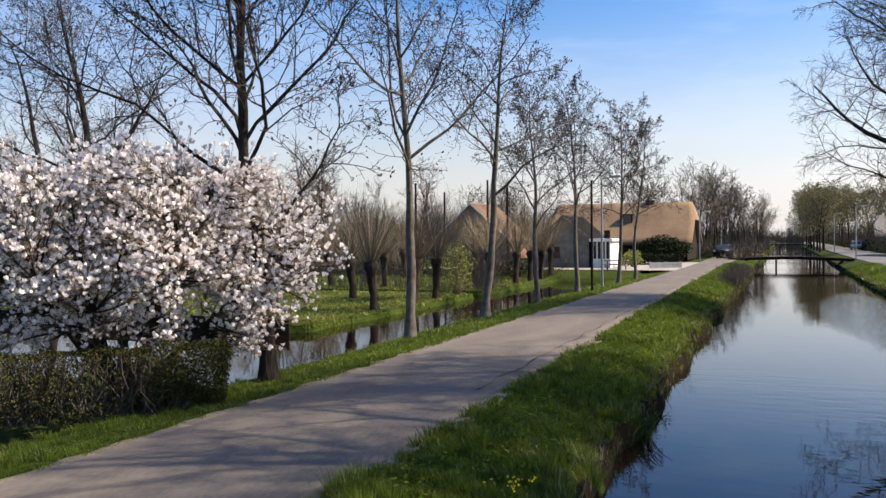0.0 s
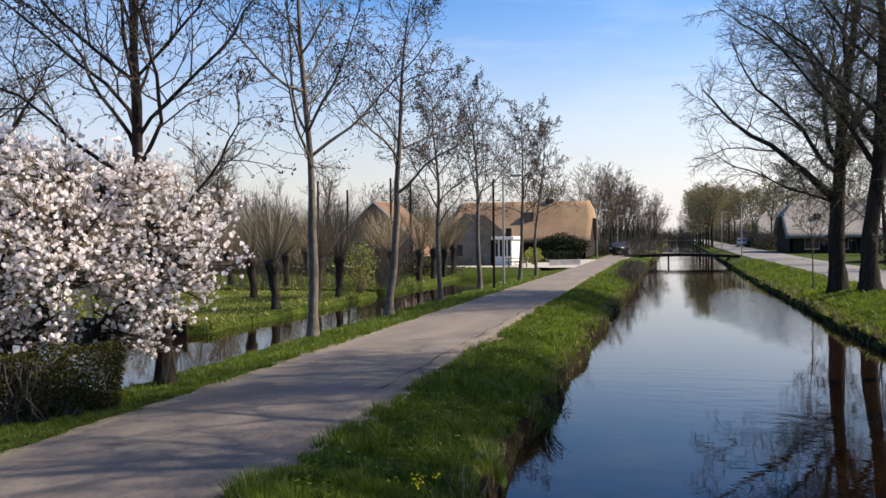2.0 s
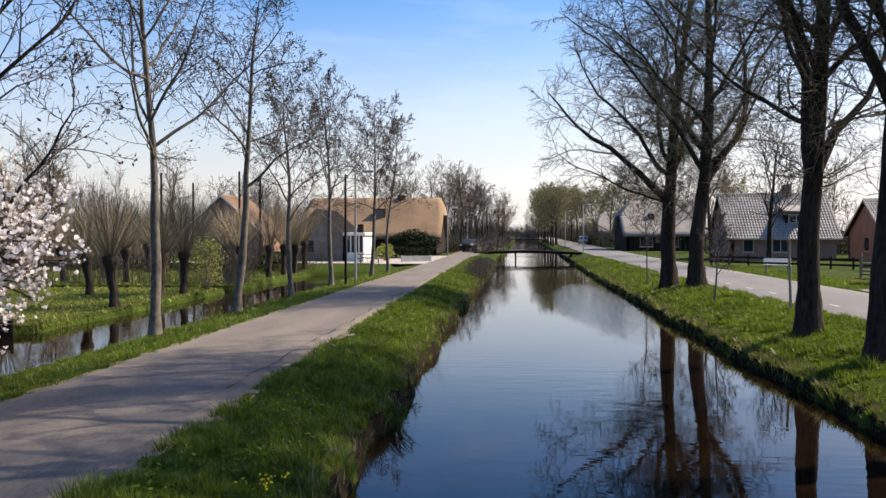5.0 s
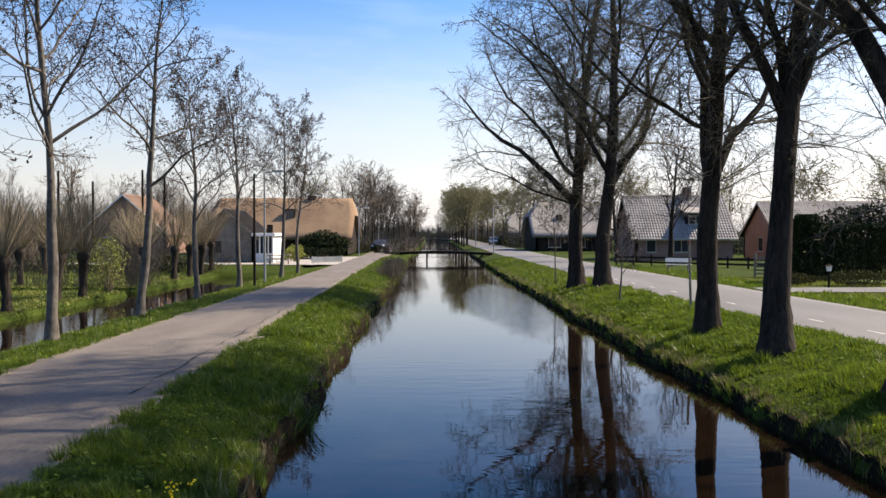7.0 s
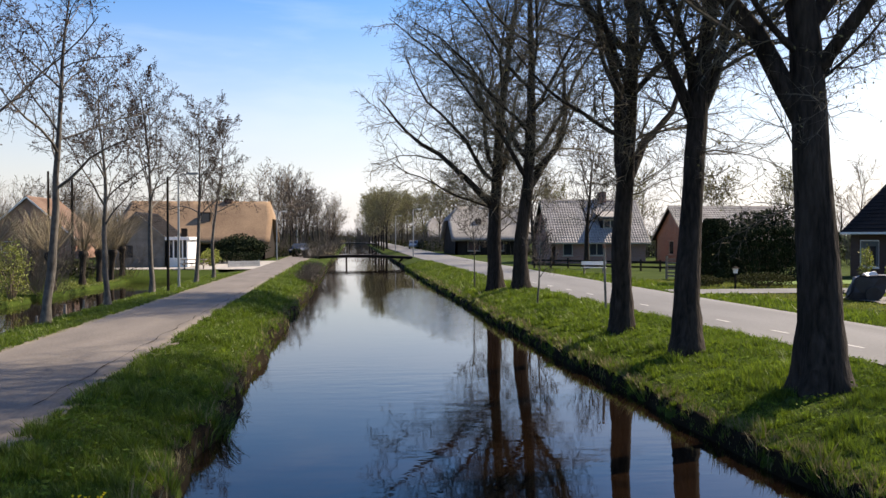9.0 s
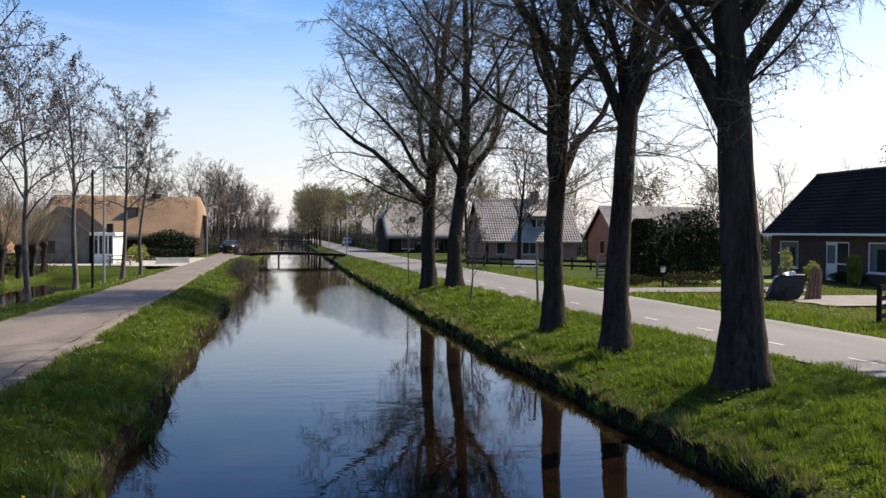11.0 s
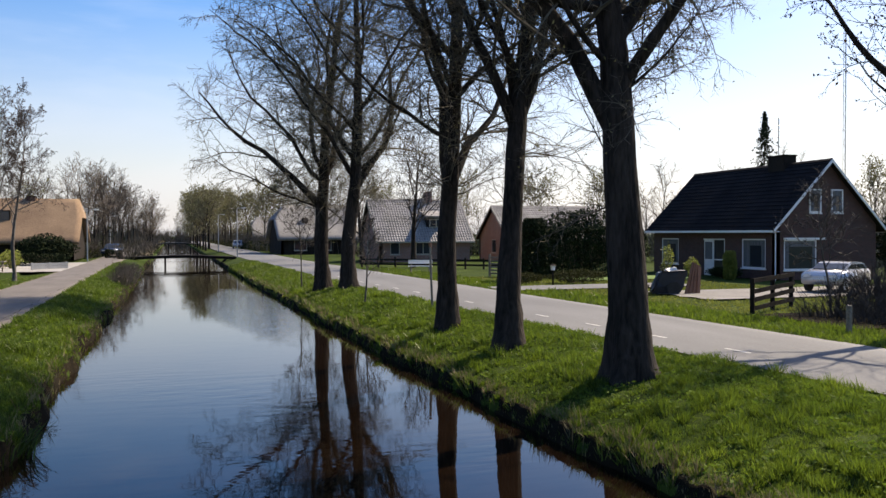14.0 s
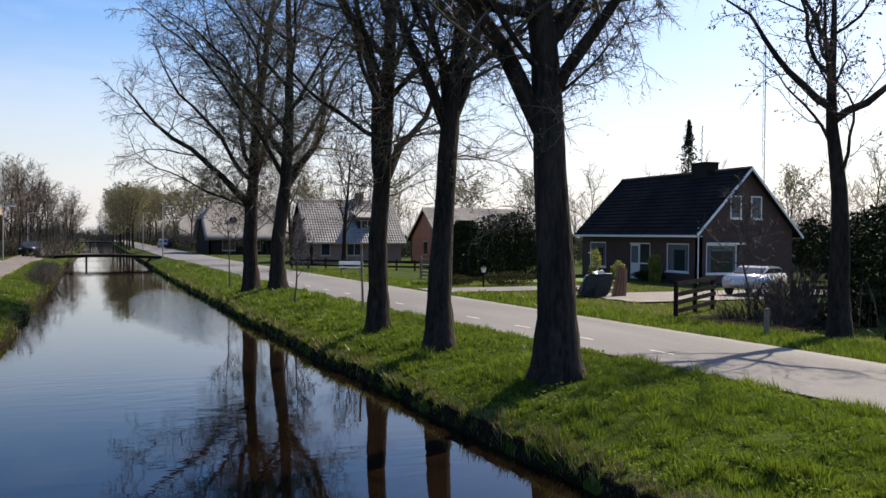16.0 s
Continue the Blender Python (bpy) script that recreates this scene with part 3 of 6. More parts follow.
POPLAR_FINE = [dict(q) for q in POPLAR]
POPLAR_FINE[2]["children"], POPLAR_FINE[3]["children"] = 8, 9
POPLAR_FINE[2]["least"], POPLAR_FINE[3]["least"], POPLAR_FINE[4]["least"] = 0.012, 0.0075, 0.0052
SPARSE = [dict(q) for q in BROAD]
SPARSE[0]["children"], SPARSE[1]["children"], SPARSE[2]["children"], SPARSE[3]["children"] = 7, 8, 6, 3


def foot(x, y, sink=0.0):
    return (x, y, float(ground_height(x, y)) - sink)


row_label = "slender bare young tree with grey trunk on the grass verge"
for k, (x, y, hgt, rad, lean) in enumerate([(-9.7, 21.1, 12.8, 0.15, (0.0, 0.0)), (-9.55, 27.0, 11.6, 0.15, (0.005, 0)), (-9.6, 33.9, 9.2, 0.13, (0.02, 0)),
                                            (-9.6, 41.0, 10.5, 0.14, (0, 0)), (-8.9, 48.4, 10.1, 0.13, (0, 0)), (-8.6, 52.6, 9.2, 0.12, (0.01, 0))]):
    tree("tree", row_label, foot(x, y), hgt, rad, ROW, 20 + k, M_BARK_GREY, M_TWIG_GREY, leaf=M_BUD, leaf_size=0.042, leaf_share=0.75, lean=lean,
         group="row of young trees along the footpath")

tree("tree", "broad bare tree with dark trunk beside the ditch", foot(-9.35, 13.7), 11.0, 0.17, BROAD, 41, M_BARK_DARK, M_TWIG_GREY, leaf=M_BUD, leaf_size=0.04,
     leaf_share=0.55, lean=(0.02, 0.0), limbs=[(2.9, 70, 12, 3.6, 0.04), (4.3, -60, 50, 4.0, 0.045), (4.6, 70, 48, 4.0, 0.045)])
tree("tree", "broad bare tree with forked trunk on the far ditch bank", foot(-28.5, 28.3), 14, 0.27, BROAD, 43, M_BARK_DARK, M_TWIG_GREY, leaf=M_BUD, leaf_size=0.055,
     leaf_share=0.5, limbs=[(5.6, -60, 50, 6.5, 0.15), (5.2, -100, 18, 6, 0.09), (6.2, 60, 58, 6, 0.12)])
tree("tree", "broad bare tree standing on the meadow", foot(-28.3, 25.9), 12, 0.2, SPARSE, 45, M_BARK_DARK, M_TWIG_GREY, lean=(-0.12, 0))

big_label = "tall old tree with dark furrowed trunk on the grassy canal bank"
for k, (x, y, hgt, rad, limbs) in enumerate([
        (6.9, 39.6, 17.0, 0.38, [(4.0, -95, 42, 8.5, 0.18), (5.2, 60, 58, 8, 0.16), (5.6, -85, 46, 8.0, 0.12), (7.4, -105, 42, 7.5, 0.10), (3.9, -80, 18, 6.0, 0.07), (9.0, -80, 38, 7.0, 0.09)]),
        (7.9, 38.4, 17.5, 0.38, [(4.6, 85, 55, 8, 0.2), (6.0, -60, 62, 7, 0.15), (5.5, 100, 40, 5.5, 0.10)]),
        (7.35, 22.0, 17.0, 0.30, [(3.7, -85, 68, 9.0, 0.17), (3.9, 75, 55, 7.0, 0.14), (5.2, -80, 8, 4.6, 0.07), (6.2, 95, 45, 5.5, 0.09), (7.2, -60, 45, 5.5, 0.09), (8.5, 120, 40, 5.0, 0.08)]),
        (7.5, 17.9, 16.5, 0.31, [(5.1, -85, 66, 8, 0.15), (5.4, 80, 62, 8, 0.16), (6.4, 95, 32, 5.0, 0.08), (7.0, 60, 40, 5.5, 0.08), (7.8, -75, 45, 5.5, 0.08), (8.6, 110, 38, 5.0, 0.08)]),
        (7.95, 13.3, 16.5, 0.40, [(4.3, -80, 63, 9.0, 0.20), (6.1, 85, 48, 7.5, 0.17), (5.0, 95, 58, 3.0, 0.035), (5.6, -95, 14, 4.0, 0.07), (4.7, 80, 64, 3.0, 0.03), (6.6, 85, 22, 5.5, 0.06), (7.4, 110, 8, 5.0, 0.05), (7.4, -100, 40, 5.0, 0.08), (8.2, 70, 42, 5.0, 0.08)])]):
    tree("tree", big_label, foot(x, y), hgt, rad, POPLAR if k < 2 else POPLAR_FINE, 60 + k, M_BARK_DARK, M_TWIG_OLIVE if k < 2 else M_TWIG_DARK, limbs=limbs, leaf=M_YOUNG_LEAF, leaf_size=0.03, leaf_share=0.16,
         group="old trees on the canal bank", flare=1.6, fringe=(130, 130, 100, 100, 22)[k], roots=0.16 if k == 4 else 0.08)
tree("tree", "bare street tree with knobbly dark trunk at the road edge", foot(18.2, 16.05), 10, 0.32, SPARSE, 71, M_BARK_DARK, M_TWIG_GREY, leaf=M_BUD, leaf_size=0.05,
     limbs=[(6.1, -75, 55, 4.5, 0.12), (5.7, 95, 38, 4.5, 0.12), (6.6, -95, 20, 5.0, 0.06), (6.9, -80, 34, 6.0, 0.06), (7.0, 40, 60, 4.5, 0.09)], flare=1.3)


# ---- houses ----
def wall_bm(length, height, thick, openings, peak=None):
    """An upright slab along x from 0 to length, front at y = 0, with holes (x0, x1, z0, z1); peak: the height of a gable's point."""
    bm = bmesh.new()
    xs = sorted({0, length, *[o[0] for o in openings], *[o[1] for o in openings]})
    zs = sorted({0, height, *[o[2] for o in openings], *[o[3] for o in openings]})
    for a, b in zip(xs, xs[1:]):
        for c, d in zip(zs, zs[1:]):
            if not any(o[0] <= a and b <= o[1] and o[2] <= c and d <= o[3] for o in openings):
                box_bm(a, b, 0, thick, c, d, 0, bm)
    if peak:
        prism_bm([(0, height), (length, height), (length / 2, peak)], 0, thick, "y", bm)
    bmesh.ops.remove_doubles(bm, verts=bm.verts, dist=0.001)
    return bm


def window_part(parent, x, z, w, h, depth=0.08, bars=0, frame_mat=None, curtain=0.0, sill=True):
    """A window in a wall that runs along x with its face at y = 0: frame, pane, sill."""
    frame_mat = frame_mat or M_WHITE
    win = new("window")
    win.parent = parent
    bm = bmesh.new()
    t = 0.07
    for a in ((x, x + w, z, z + t), (x, x + w, z + h - t, z + h), (x, x + t, z + t, z + h - t), (x + w - t, x + w, z + t, z + h - t)):
        box_bm(a[0], a[1], depth - 0.06, depth + 0.05, a[2], a[3], 0, bm)
    for k in range(bars):
        c = x + w * (k + 1) / (bars + 1)
        box_bm(c - t / 2, c + t / 2, depth - 0.055, depth + 0.045, z + t, z + h - t, 0, bm)
    part("frame", bm, frame_mat, win)
    part("pane", box_bm(x + t, x + w - t, depth - 0.01, depth + 0.01, z + t, z + h - t), M_GLASS, win)
    if curtain:
        part("curtain", box_bm(x + t, x + t + (w - 2 * t) * curtain, depth - 0.03, depth - 0.015, z + t, z + h - t), M_CURTAIN, win)
        part("curtain", box_bm(x + w - t - (w - 2 * t) * curtain * 0.6, x + w - t, depth - 0.03, depth - 0.015, z + t, z + h - t), M_CURTAIN, win)
        part("valance", box_bm(x + t, x + w - t, depth - 0.034, depth - 0.031, z + h - t - 0.3, z + h - t), M_CURTAIN, win)
    if sill:
        part("sill", box_bm(x - 0.06, x + w + 0.06, -0.06, depth - 0.06, z - 0.07, z, 0.01), frame_mat, win)
    return win


def place(ob, at, turn):
    ob.matrix_basis = pose(*at, 0, 0, turn)
    return ob


def tile_roof(parent, length, run, rise, mat, at, turn, pitch_tile=0.24, rows=None, thick=0.07, name="roof", label=""):
    """One slope of wavy pantiles: along x from 0 to length, from the eave at y = 0 up to the ridge at y = run, z = rise."""
    slope_len = math.hypot(run, rise)
    rows = rows or max(4, int(slope_len / 0.32))
    per = 4
    nxx = max(2, int(length / pitch_tile)) * per + 1
    u = np.linspace(0, length, nxx)
    wave = 0.03 * np.maximum(np.sin(u / pitch_tile * 2 * math.pi), -0.35)
    vs, fs = [], []
    nrm = np.array([0, -rise, run]) / slope_len
    for r in range(rows):
        for f, lift in ((r / rows, 0.035), ((r + 1) / rows, 0.0)):
            base = np.stack([u, np.full(nxx, run * f), np.full(nxx, rise * f)], -1)
            vs.append(base + (wave[:, None] + lift + 0.02) * nrm)
    v = np.concatenate(vs)
    nr = rows * 2
    i = (np.arange(nr - 1)[:, None] * nxx + np.arange(nxx - 1)[None, :]).ravel()
    f = np.stack([i, i + 1, i + nxx + 1, i + nxx], -1)
    ob = child(name, fast_mesh(name, v, f, mat), parent, label)
    place(ob, at, turn)
    bm = prism_bm([(0, 0), (run, rise), (run, rise - thick - 0.02), (0.05, -thick)], 0, length, "x")
    place(part("underlay", bm, M_WOOD_DARK, parent), at, turn)
    return ob


def thatch_bm(x0, x1, y0, y1, eave, ridge, hip0, hip1, thick=0.35, cut=0.6):
    """A thatched roof, ridge along x, with half-hipped ends that start at a share of the height (1: plain gable), soft edges."""
    ym = (y0 + y1) / 2
    h = ridge - eave
    bm = bmesh.new()
    nu, nv = 26, 9
    grids = {}
    for side, ye in ((0, y0), (1, y1)):
        for layer, off in ((0, 0.0), (1, -thick)):
            g = []
            for j in range(nv + 1):
                f = j / nv
                a = x0 + (0 if f < cut else hip0 * (f - cut) / (1 - cut))
                b = x1 - (0 if f < cut else hip1 * (f - cut) / (1 - cut))
                row = []
                for i in range(nu + 1):
                    x = a + (b - a) * i / nu
                    y = ye + (ym - ye) * f
                    z = eave + h * f + off * (1 if f < 0.99 else 0.7) - 0.10 * math.sin(math.pi * f) + 0.03 * noise.noise(Vector((x * 0.5, y * 0.5, side)))
                    row.append(bm.verts.new((x, y, z)))
                g.append(row)
            grids[side, layer] = g
    for (side, layer), g in grids.items():
        for j in range(nv):
            for i in range(nu):
                bm.faces.new((g[j][i], g[j][i + 1], g[j + 1][i + 1], g[j + 1][i]))
    for side in (0, 1):
        o, n_ = grids[side, 0], grids[side, 1]
        for i in range(nu):
            bm.faces.new((o[0][i], o[0][i + 1], n_[0][i + 1], n_[0][i]))
        for j in range(nv):
            for e in (0, nu):
                bm.faces.new((o[j][e], o[j + 1][e], n_[j + 1][e], n_[j][e]))
    # half hips close the ends above the cut
    jc = int(round(cut * nv))
    for e in (0, nu):
        for j in range(jc, nv):
            bm.faces.new((grids[0, 0][j][e], grids[0, 0][j + 1][e], grids[1, 0][j + 1][e], grids[1, 0][j][e]))
    bmesh.ops.remove_doubles(bm, verts=bm.verts, dist=0.01)
    bmesh.ops.recalc_face_normals(bm, faces=bm.faces)
    for f in bm.faces:
        f.smooth = True
    return bm


# the brick house by the road: gable towards the bridge, eaves towards the road
def brick_house():
    x0, x1, y0, y1, eave, ridge = 31.1, 38.0, 37.0, 48.9, 3.15, 6.6
    w, l = x1 - x0, y1 - y0
    t = thing("house", "dark red brick house with black tiled roof and white trim", "house", at=(x0, y0, 0))
    # gable wall (faces -y)
    gable = [(0.55, 2.75, 0.55, 2.2)]
    up = [(2.2, 3.0, 3.7, 5.0), (3.7, 4.5, 3.7, 5.0)]
    g = part("wall", wall_bm(w, eave, 0.28, gable), M_BRICK_DARK, t)
    bm = prism_bm([(0, eave), (w, eave), (w / 2, ridge - 0.1)], 0, 0.28, "y")
    part("gable", bm, M_BRICK_DARK, t)
    window_part(g, 0.55, 0.55, 2.2, 1.65, bars=0, curtain=0.15)
    part("awning_box", box_bm(0.5, 3.3, -0.12, 0.0, 2.2, 2.32, 0.01), M_WHITE, g)
    for a in up:
        window_part(t, a[0], a[2], a[1] - a[0], a[3] - a[2], depth=-0.005, curtain=0.4)
    # eaves wall (faces -x)
    front = [(0.95, 2.85, 0.6, 2.25), (5.45, 7.55, 0.0, 2.25), (9.1, 11.1, 0.6, 2.25)]
    fw = part("wall", wall_bm(l, eave, 0.28, front), M_BRICK_DARK, t)
    place(fw, (0, l, 0), -90)
    # along this wall x runs from the far end to the near corner
    for a in front:
        if a[2] > 0:
            window_part(fw, a[0], a[2], a[1] - a[0], a[3] - a[2], curtain=0.3)
    door = new("door")
    door.parent = fw
    part("frame", box_bm(5.45, 7.55, 0.02, 0.1, 2.17, 2.25), M_WHITE, door)
    part("leaf", box_bm(5.5, 6.4, 0.05, 0.1, 0.02, 2.17), M_WHITE, door)
    part("pane", box_bm(5.6, 6.3, 0.03, 0.048, 1.0, 2.05), M_CURTAIN, door)
    part("side_pane", box_bm(6.47, 7.45, 0.06, 0.09, 0.05, 2.17), M_GLASS, door)
    part("mullion", box_bm(6.4, 6.47, 0.02, 0.1, 0.0, 2.17), M_WHITE, door)
    part("jamb", box_bm(7.47, 7.55, 0.02, 0.1, 0.0, 2.17), M_WHITE, door)
    part("transom", box_bm(6.47, 7.47, 0.03, 0.1, 0.95, 1.02), M_WHITE, door)
    part("wall", box_bm(0.28, w, l - 0.28, l, 0, eave), M_BRICK_DARK, t)
    part("wall", box_bm(w - 0.28, w, 0.28, l - 0.28, 0, eave), M_BRICK_DARK, t)
    # roof
    over, ov2 = 0.45, 0.35
    run = w / 2 + over
    rise = (ridge - eave) * run / (w / 2)
    z = ridge - rise
    tile_roof(t, l + 2 * ov2, run, rise, M_TILE_BLACK, (-over, l + ov2, z), -90)
    tile_roof(t, l + 2 * ov2, run, rise, M_TILE_BLACK, (w + over, -ov2, z), 90)
    part("ridge_tiles", prism_bm([(w / 2 - 0.14, ridge - 0.02), (w / 2, ridge + 0.1), (w / 2 + 0.14, ridge - 0.02)], -ov2, l + ov2, "y"), M_TILE_BLACK, t)
    for sx in (-1, 1):
        a = (w / 2, -ov2 - 0.02, ridge + 0.04)
        bm = bmesh.new()
        c = [(w / 2, ridge + 0.05), (w / 2 + sx * run, z + 0.05), (w / 2 + sx * run, z - 0.13), (w / 2, ridge - 0.13)]
        part("bargeboard", prism_bm(c, -ov2 - 0.05, -ov2 - 0.01, "y", bm), M_WHITE, t)
    part("gutter", box_bm(-over - 0.12, -over, -ov2, l + ov2, z - 0.1, z + 0.03, 0.02), M_WHITE, t)
    part("gutter", box_bm(w + over, w + over + 0.12, -ov2, l + ov2, z - 0.1, z + 0.03, 0.02), M_WHITE, t)
    part("soffit", box_bm(-over, 0, -ov2, l + ov2, z - 0.06, z - 0.02), M_WHITE, t)
    part("downpipe", rod_bm((-0.08, -0.08, 0), (-0.08, -0.08, eave), 0.035), M_WHITE, t)
    part("chimney", box_bm(w / 2 - 0.45, w / 2 + 0.45, 2.9, 4.3, ridge - 0.5, ridge + 0.5, 0.03), M_WOOD_DARK, t)
    part("chimney_cap", box_bm(w / 2 - 0.5, w / 2 + 0.5, 2.85, 4.35, ridge + 0.5, ridge + 0.58, 0.02), M_WOOD_DARK, t)
    bm = rod_bm((w / 2, 3.9, ridge + 0.5), (w / 2, 3.9, ridge + 2.9), 0.03)
    for zz, hw in ((2.85, 0.7), (2.4, 0.25), (2.1, 0.25), (1.7, 0.3)):
        rod_bm((w / 2 - hw, 3.9, ridge + zz), (w / 2 + hw, 3.9, ridge + zz), 0.02, sides=5, bm=bm)
    part("aerial", bm, M_METAL, t)
    return t


brick_house()


def simple_house(label, x0, x1, y0, y1, eave, ridge, wall_mat, roof_mat, ridge_axis="x", front=(), side=(), chimney=None, over=0.35, trim=None):
    """A house with a tiled saddle roof; front: windows in the wall towards -y, side: windows in the wall towards -x or +x."""
    trim = trim or M_WHITE
    w, l = x1 - x0, y1 - y0
    t = thing("house", label, "house", at=(x0, y0, 0))
    fr = part("wall", wall_bm(w, eave, 0.3, [(a, a + c, b, b + d) for a, b, c, d in front]), wall_mat, t)
    for a, b, c, d in front:
        window_part(fr, a, b, c, d, bars=1 if c > 1.2 else 0, frame_mat=trim)
    sw = part("wall", wall_bm(l, eave, 0.3, [(a, a + c, b, b + d) for a, b, c, d in side]), wall_mat, t)
    if x0 > 0:
        place(sw, (0, l, 0), -90)
    else:
        place(sw, (w, 0, 0), 90)
    for a, b, c, d in side:
        window_part(sw, a, b, c, d, frame_mat=trim)
    part("wall", box_bm(0, w, l - 0.3, l, 0, eave), wall_mat, t)
    part("wall", box_bm(w - 0.3, w, 0.3, l - 0.3, 0, eave) if x0 > 0 else box_bm(0, 0.3, 0.3, l - 0.3, 0, eave), wall_mat, t)
    if ridge_axis == "x":
        run = l / 2 + over
        rise = (ridge - eave) * run / (l / 2)
        z = ridge - rise
        tile_roof(t, w + 2 * over, run, rise, roof_mat, (-over, -over, z), 0)
        tile_roof(t, w + 2 * over, run, rise, roof_mat, (w + over, l + over, z), 180)
        for xx in (0, w - 0.3):
            part("gable", prism_bm([(0, eave), (l, eave), (l / 2, ridge - 0.12)], xx, xx + 0.3, "x"), wall_mat, t)
        part("ridge_tiles", prism_bm([(l / 2 - 0.15, ridge - 0.02), (l / 2, ridge + 0.12), (l / 2 + 0.15, ridge - 0.02)], -over, w + over, "x"), roof_mat, t)
        part("gutter", box_bm(-over, w + over, -over - 0.1, -over, z - 0.1, z + 0.02, 0.02), trim, t)
        for xx in (-over - 0.03, w + over):
            for s_ in (-1, 1):
                part("bargeboard", prism_bm([(l / 2, ridge + 0.06), (l / 2 + s_ * run, z + 0.06), (l / 2 + s_ * run, z - 0.14), (l / 2, ridge - 0.14)], xx, xx + 0.03, "x"), trim, t)
    else:
        run = w / 2 + over
        rise = (ridge - eave) * run / (w / 2)
        z = ridge - rise
        tile_roof(t, l + 2 * over, run, rise, roof_mat, (-over, l + over, z), -90)
        tile_roof(t, l + 2 * over, run, rise, roof_mat, (w + over, -over, z), 90)
        for yy in (0, l - 0.3):
            part("gable", prism_bm([(0, eave), (w, eave), (w / 2, ridge - 0.12)], yy, yy + 0.3, "y"), wall_mat, t)
        part("ridge_tiles", prism_bm([(w / 2 - 0.15, ridge - 0.02), (w / 2, ridge + 0.12), (w / 2 + 0.15, ridge - 0.02)], -over, l + over, "y"), roof_mat, t)
        for s_ in (-1, 1):
            part("bargeboard", prism_bm([(w / 2, ridge + 0.06), (w / 2 + s_ * run, z + 0.06), (w / 2 + s_ * run, z - 0.14), (w / 2, ridge - 0.14)], -over - 0.03, -over, "y"), trim, t)
    if chimney:
        cx, cy = chimney
        part("chimney", box_bm(cx - 0.35, cx + 0.35, cy - 0.3, cy + 0.3, ridge - 1.2, ridge + 0.8, 0.03), wall_mat, t)
    return t


# red brick house with grey pantiles and a dormer
rh = simple_house("red brick house with lichened grey pantiles and a dormer", 17.6, 26.2, 72, 79, 2.2, 5.75, M_BRICK_RED, M_TILE_GREY, "x",
                  front=[(1.0, 0.7, 0.9, 1.1), (3.4, 0.7, 1.4, 1.2), (6.2, 0.0, 1.0, 2.1)], side=[(2.0, 0.7, 1.2, 1.2)], chimney=(5.6, 3.5), trim=M_CREAM)
dorm = new("dormer")
dorm.parent = rh
part("cheek", box_bm(4.7, 6.5, 0.9, 2.9, 2.9, 4.05), M_TILE_BLACK, dorm)
part("dormer_roof", prism_bm([(0.55, 4.05), (3.4, 4.75), (3.4, 4.95), (0.5, 4.2)], 4.5, 6.7, "x"), M_TILE_GREY, dorm)
window_part(dorm, 4.95, 3.15, 1.3, 0.8, depth=0.87, bars=1, frame_mat=M_CREAM, sill=False)

# house with an orange brick gable towards the road
simple_house("orange brick house with grey pantile roof behind dark hedges", 29.8, 40.5, 71, 79, 2.3, 5.2, M_BRICK_ORANGE, M_TILE_GREY, "x",
             front=[(1.5, 0.8, 1.2, 1.2), (5, 0.8, 1.6, 1.2)], side=[(3.3, 0.7, 1.2, 1.3)], trim=M_CREAM)


def thatched_barn(label, x0, x1, y0, y1, eave, ridge, mat, wall_mat, hip0, hip1, holes, roof_window=None, chimney=None):
    t = thing("farmhouse", label, "house", at=(x0, y0, 0))
    w, l = x1 - x0, y1 - y0
    part("roof", thatch_bm(-0.5, w + 0.5, -0.6, l + 0.6, eave, ridge, hip0, hip1), mat, t)
    fr = part("wall", wall_bm(w, eave + 0.1, 0.3, [(a, a + c, b, b + d) for a, b, c, d in holes]), wall_mat, t)
    for a, b, c, d in holes:
        window_part(fr, a, b, c, d, bars=1, frame_mat=M_CREAM)
    part("wall", box_bm(0, w, l - 0.3, l, 0, eave), wall_mat, t)
    for xx in (0, w - 0.3):
        k = eave + (ridge - eave) * 0.6
        part("gable", prism_bm([(0, 0), (l, 0), (l, eave - 0.2), (l * 0.7, k - 0.2), (l * 0.3, k - 0.2), (0, eave - 0.2)], xx + 0.01, xx + 0.29, "x"), wall_mat, t)
    if roof_window:
        a, f, s = roof_window
        win = new("window")
        win.parent = t
        yy, zz = -0.6 + (l / 2 + 0.6) * f, eave + (ridge - eave) * f
        part("frame", box_bm(a - s, a + s, yy - 0.35, yy + 0.4, zz - s + 0.05, zz + s + 0.05, 0.03), M_WOOD_DARK, win)
        part("pane", box_bm(a - s + 0.12, a + s - 0.12, yy - 0.38, yy - 0.36, zz - s + 0.17, zz + s - 0.07), M_GLASS, win)
        part("sill", box_bm(a - s, a + s, yy - 0.4, yy - 0.355, zz - s - 0.03, zz - s + 0.05), M_WHITE, win)
    if chimney:
        part("chimney", box_bm(chimney - 0.4, chimney + 0.4, l / 2 - 0.35, l / 2 + 0.35, ridge - 0.4, ridge + 0.15, 0.03), M_BRICK_DARK, t)
        part("chimney_cap", box_bm(chimney - 0.5, chimney + 0.5, l / 2 - 0.45, l / 2 + 0.45, ridge + 0.15, ridge + 0.23), M_WOOD_DARK, t)
    return t


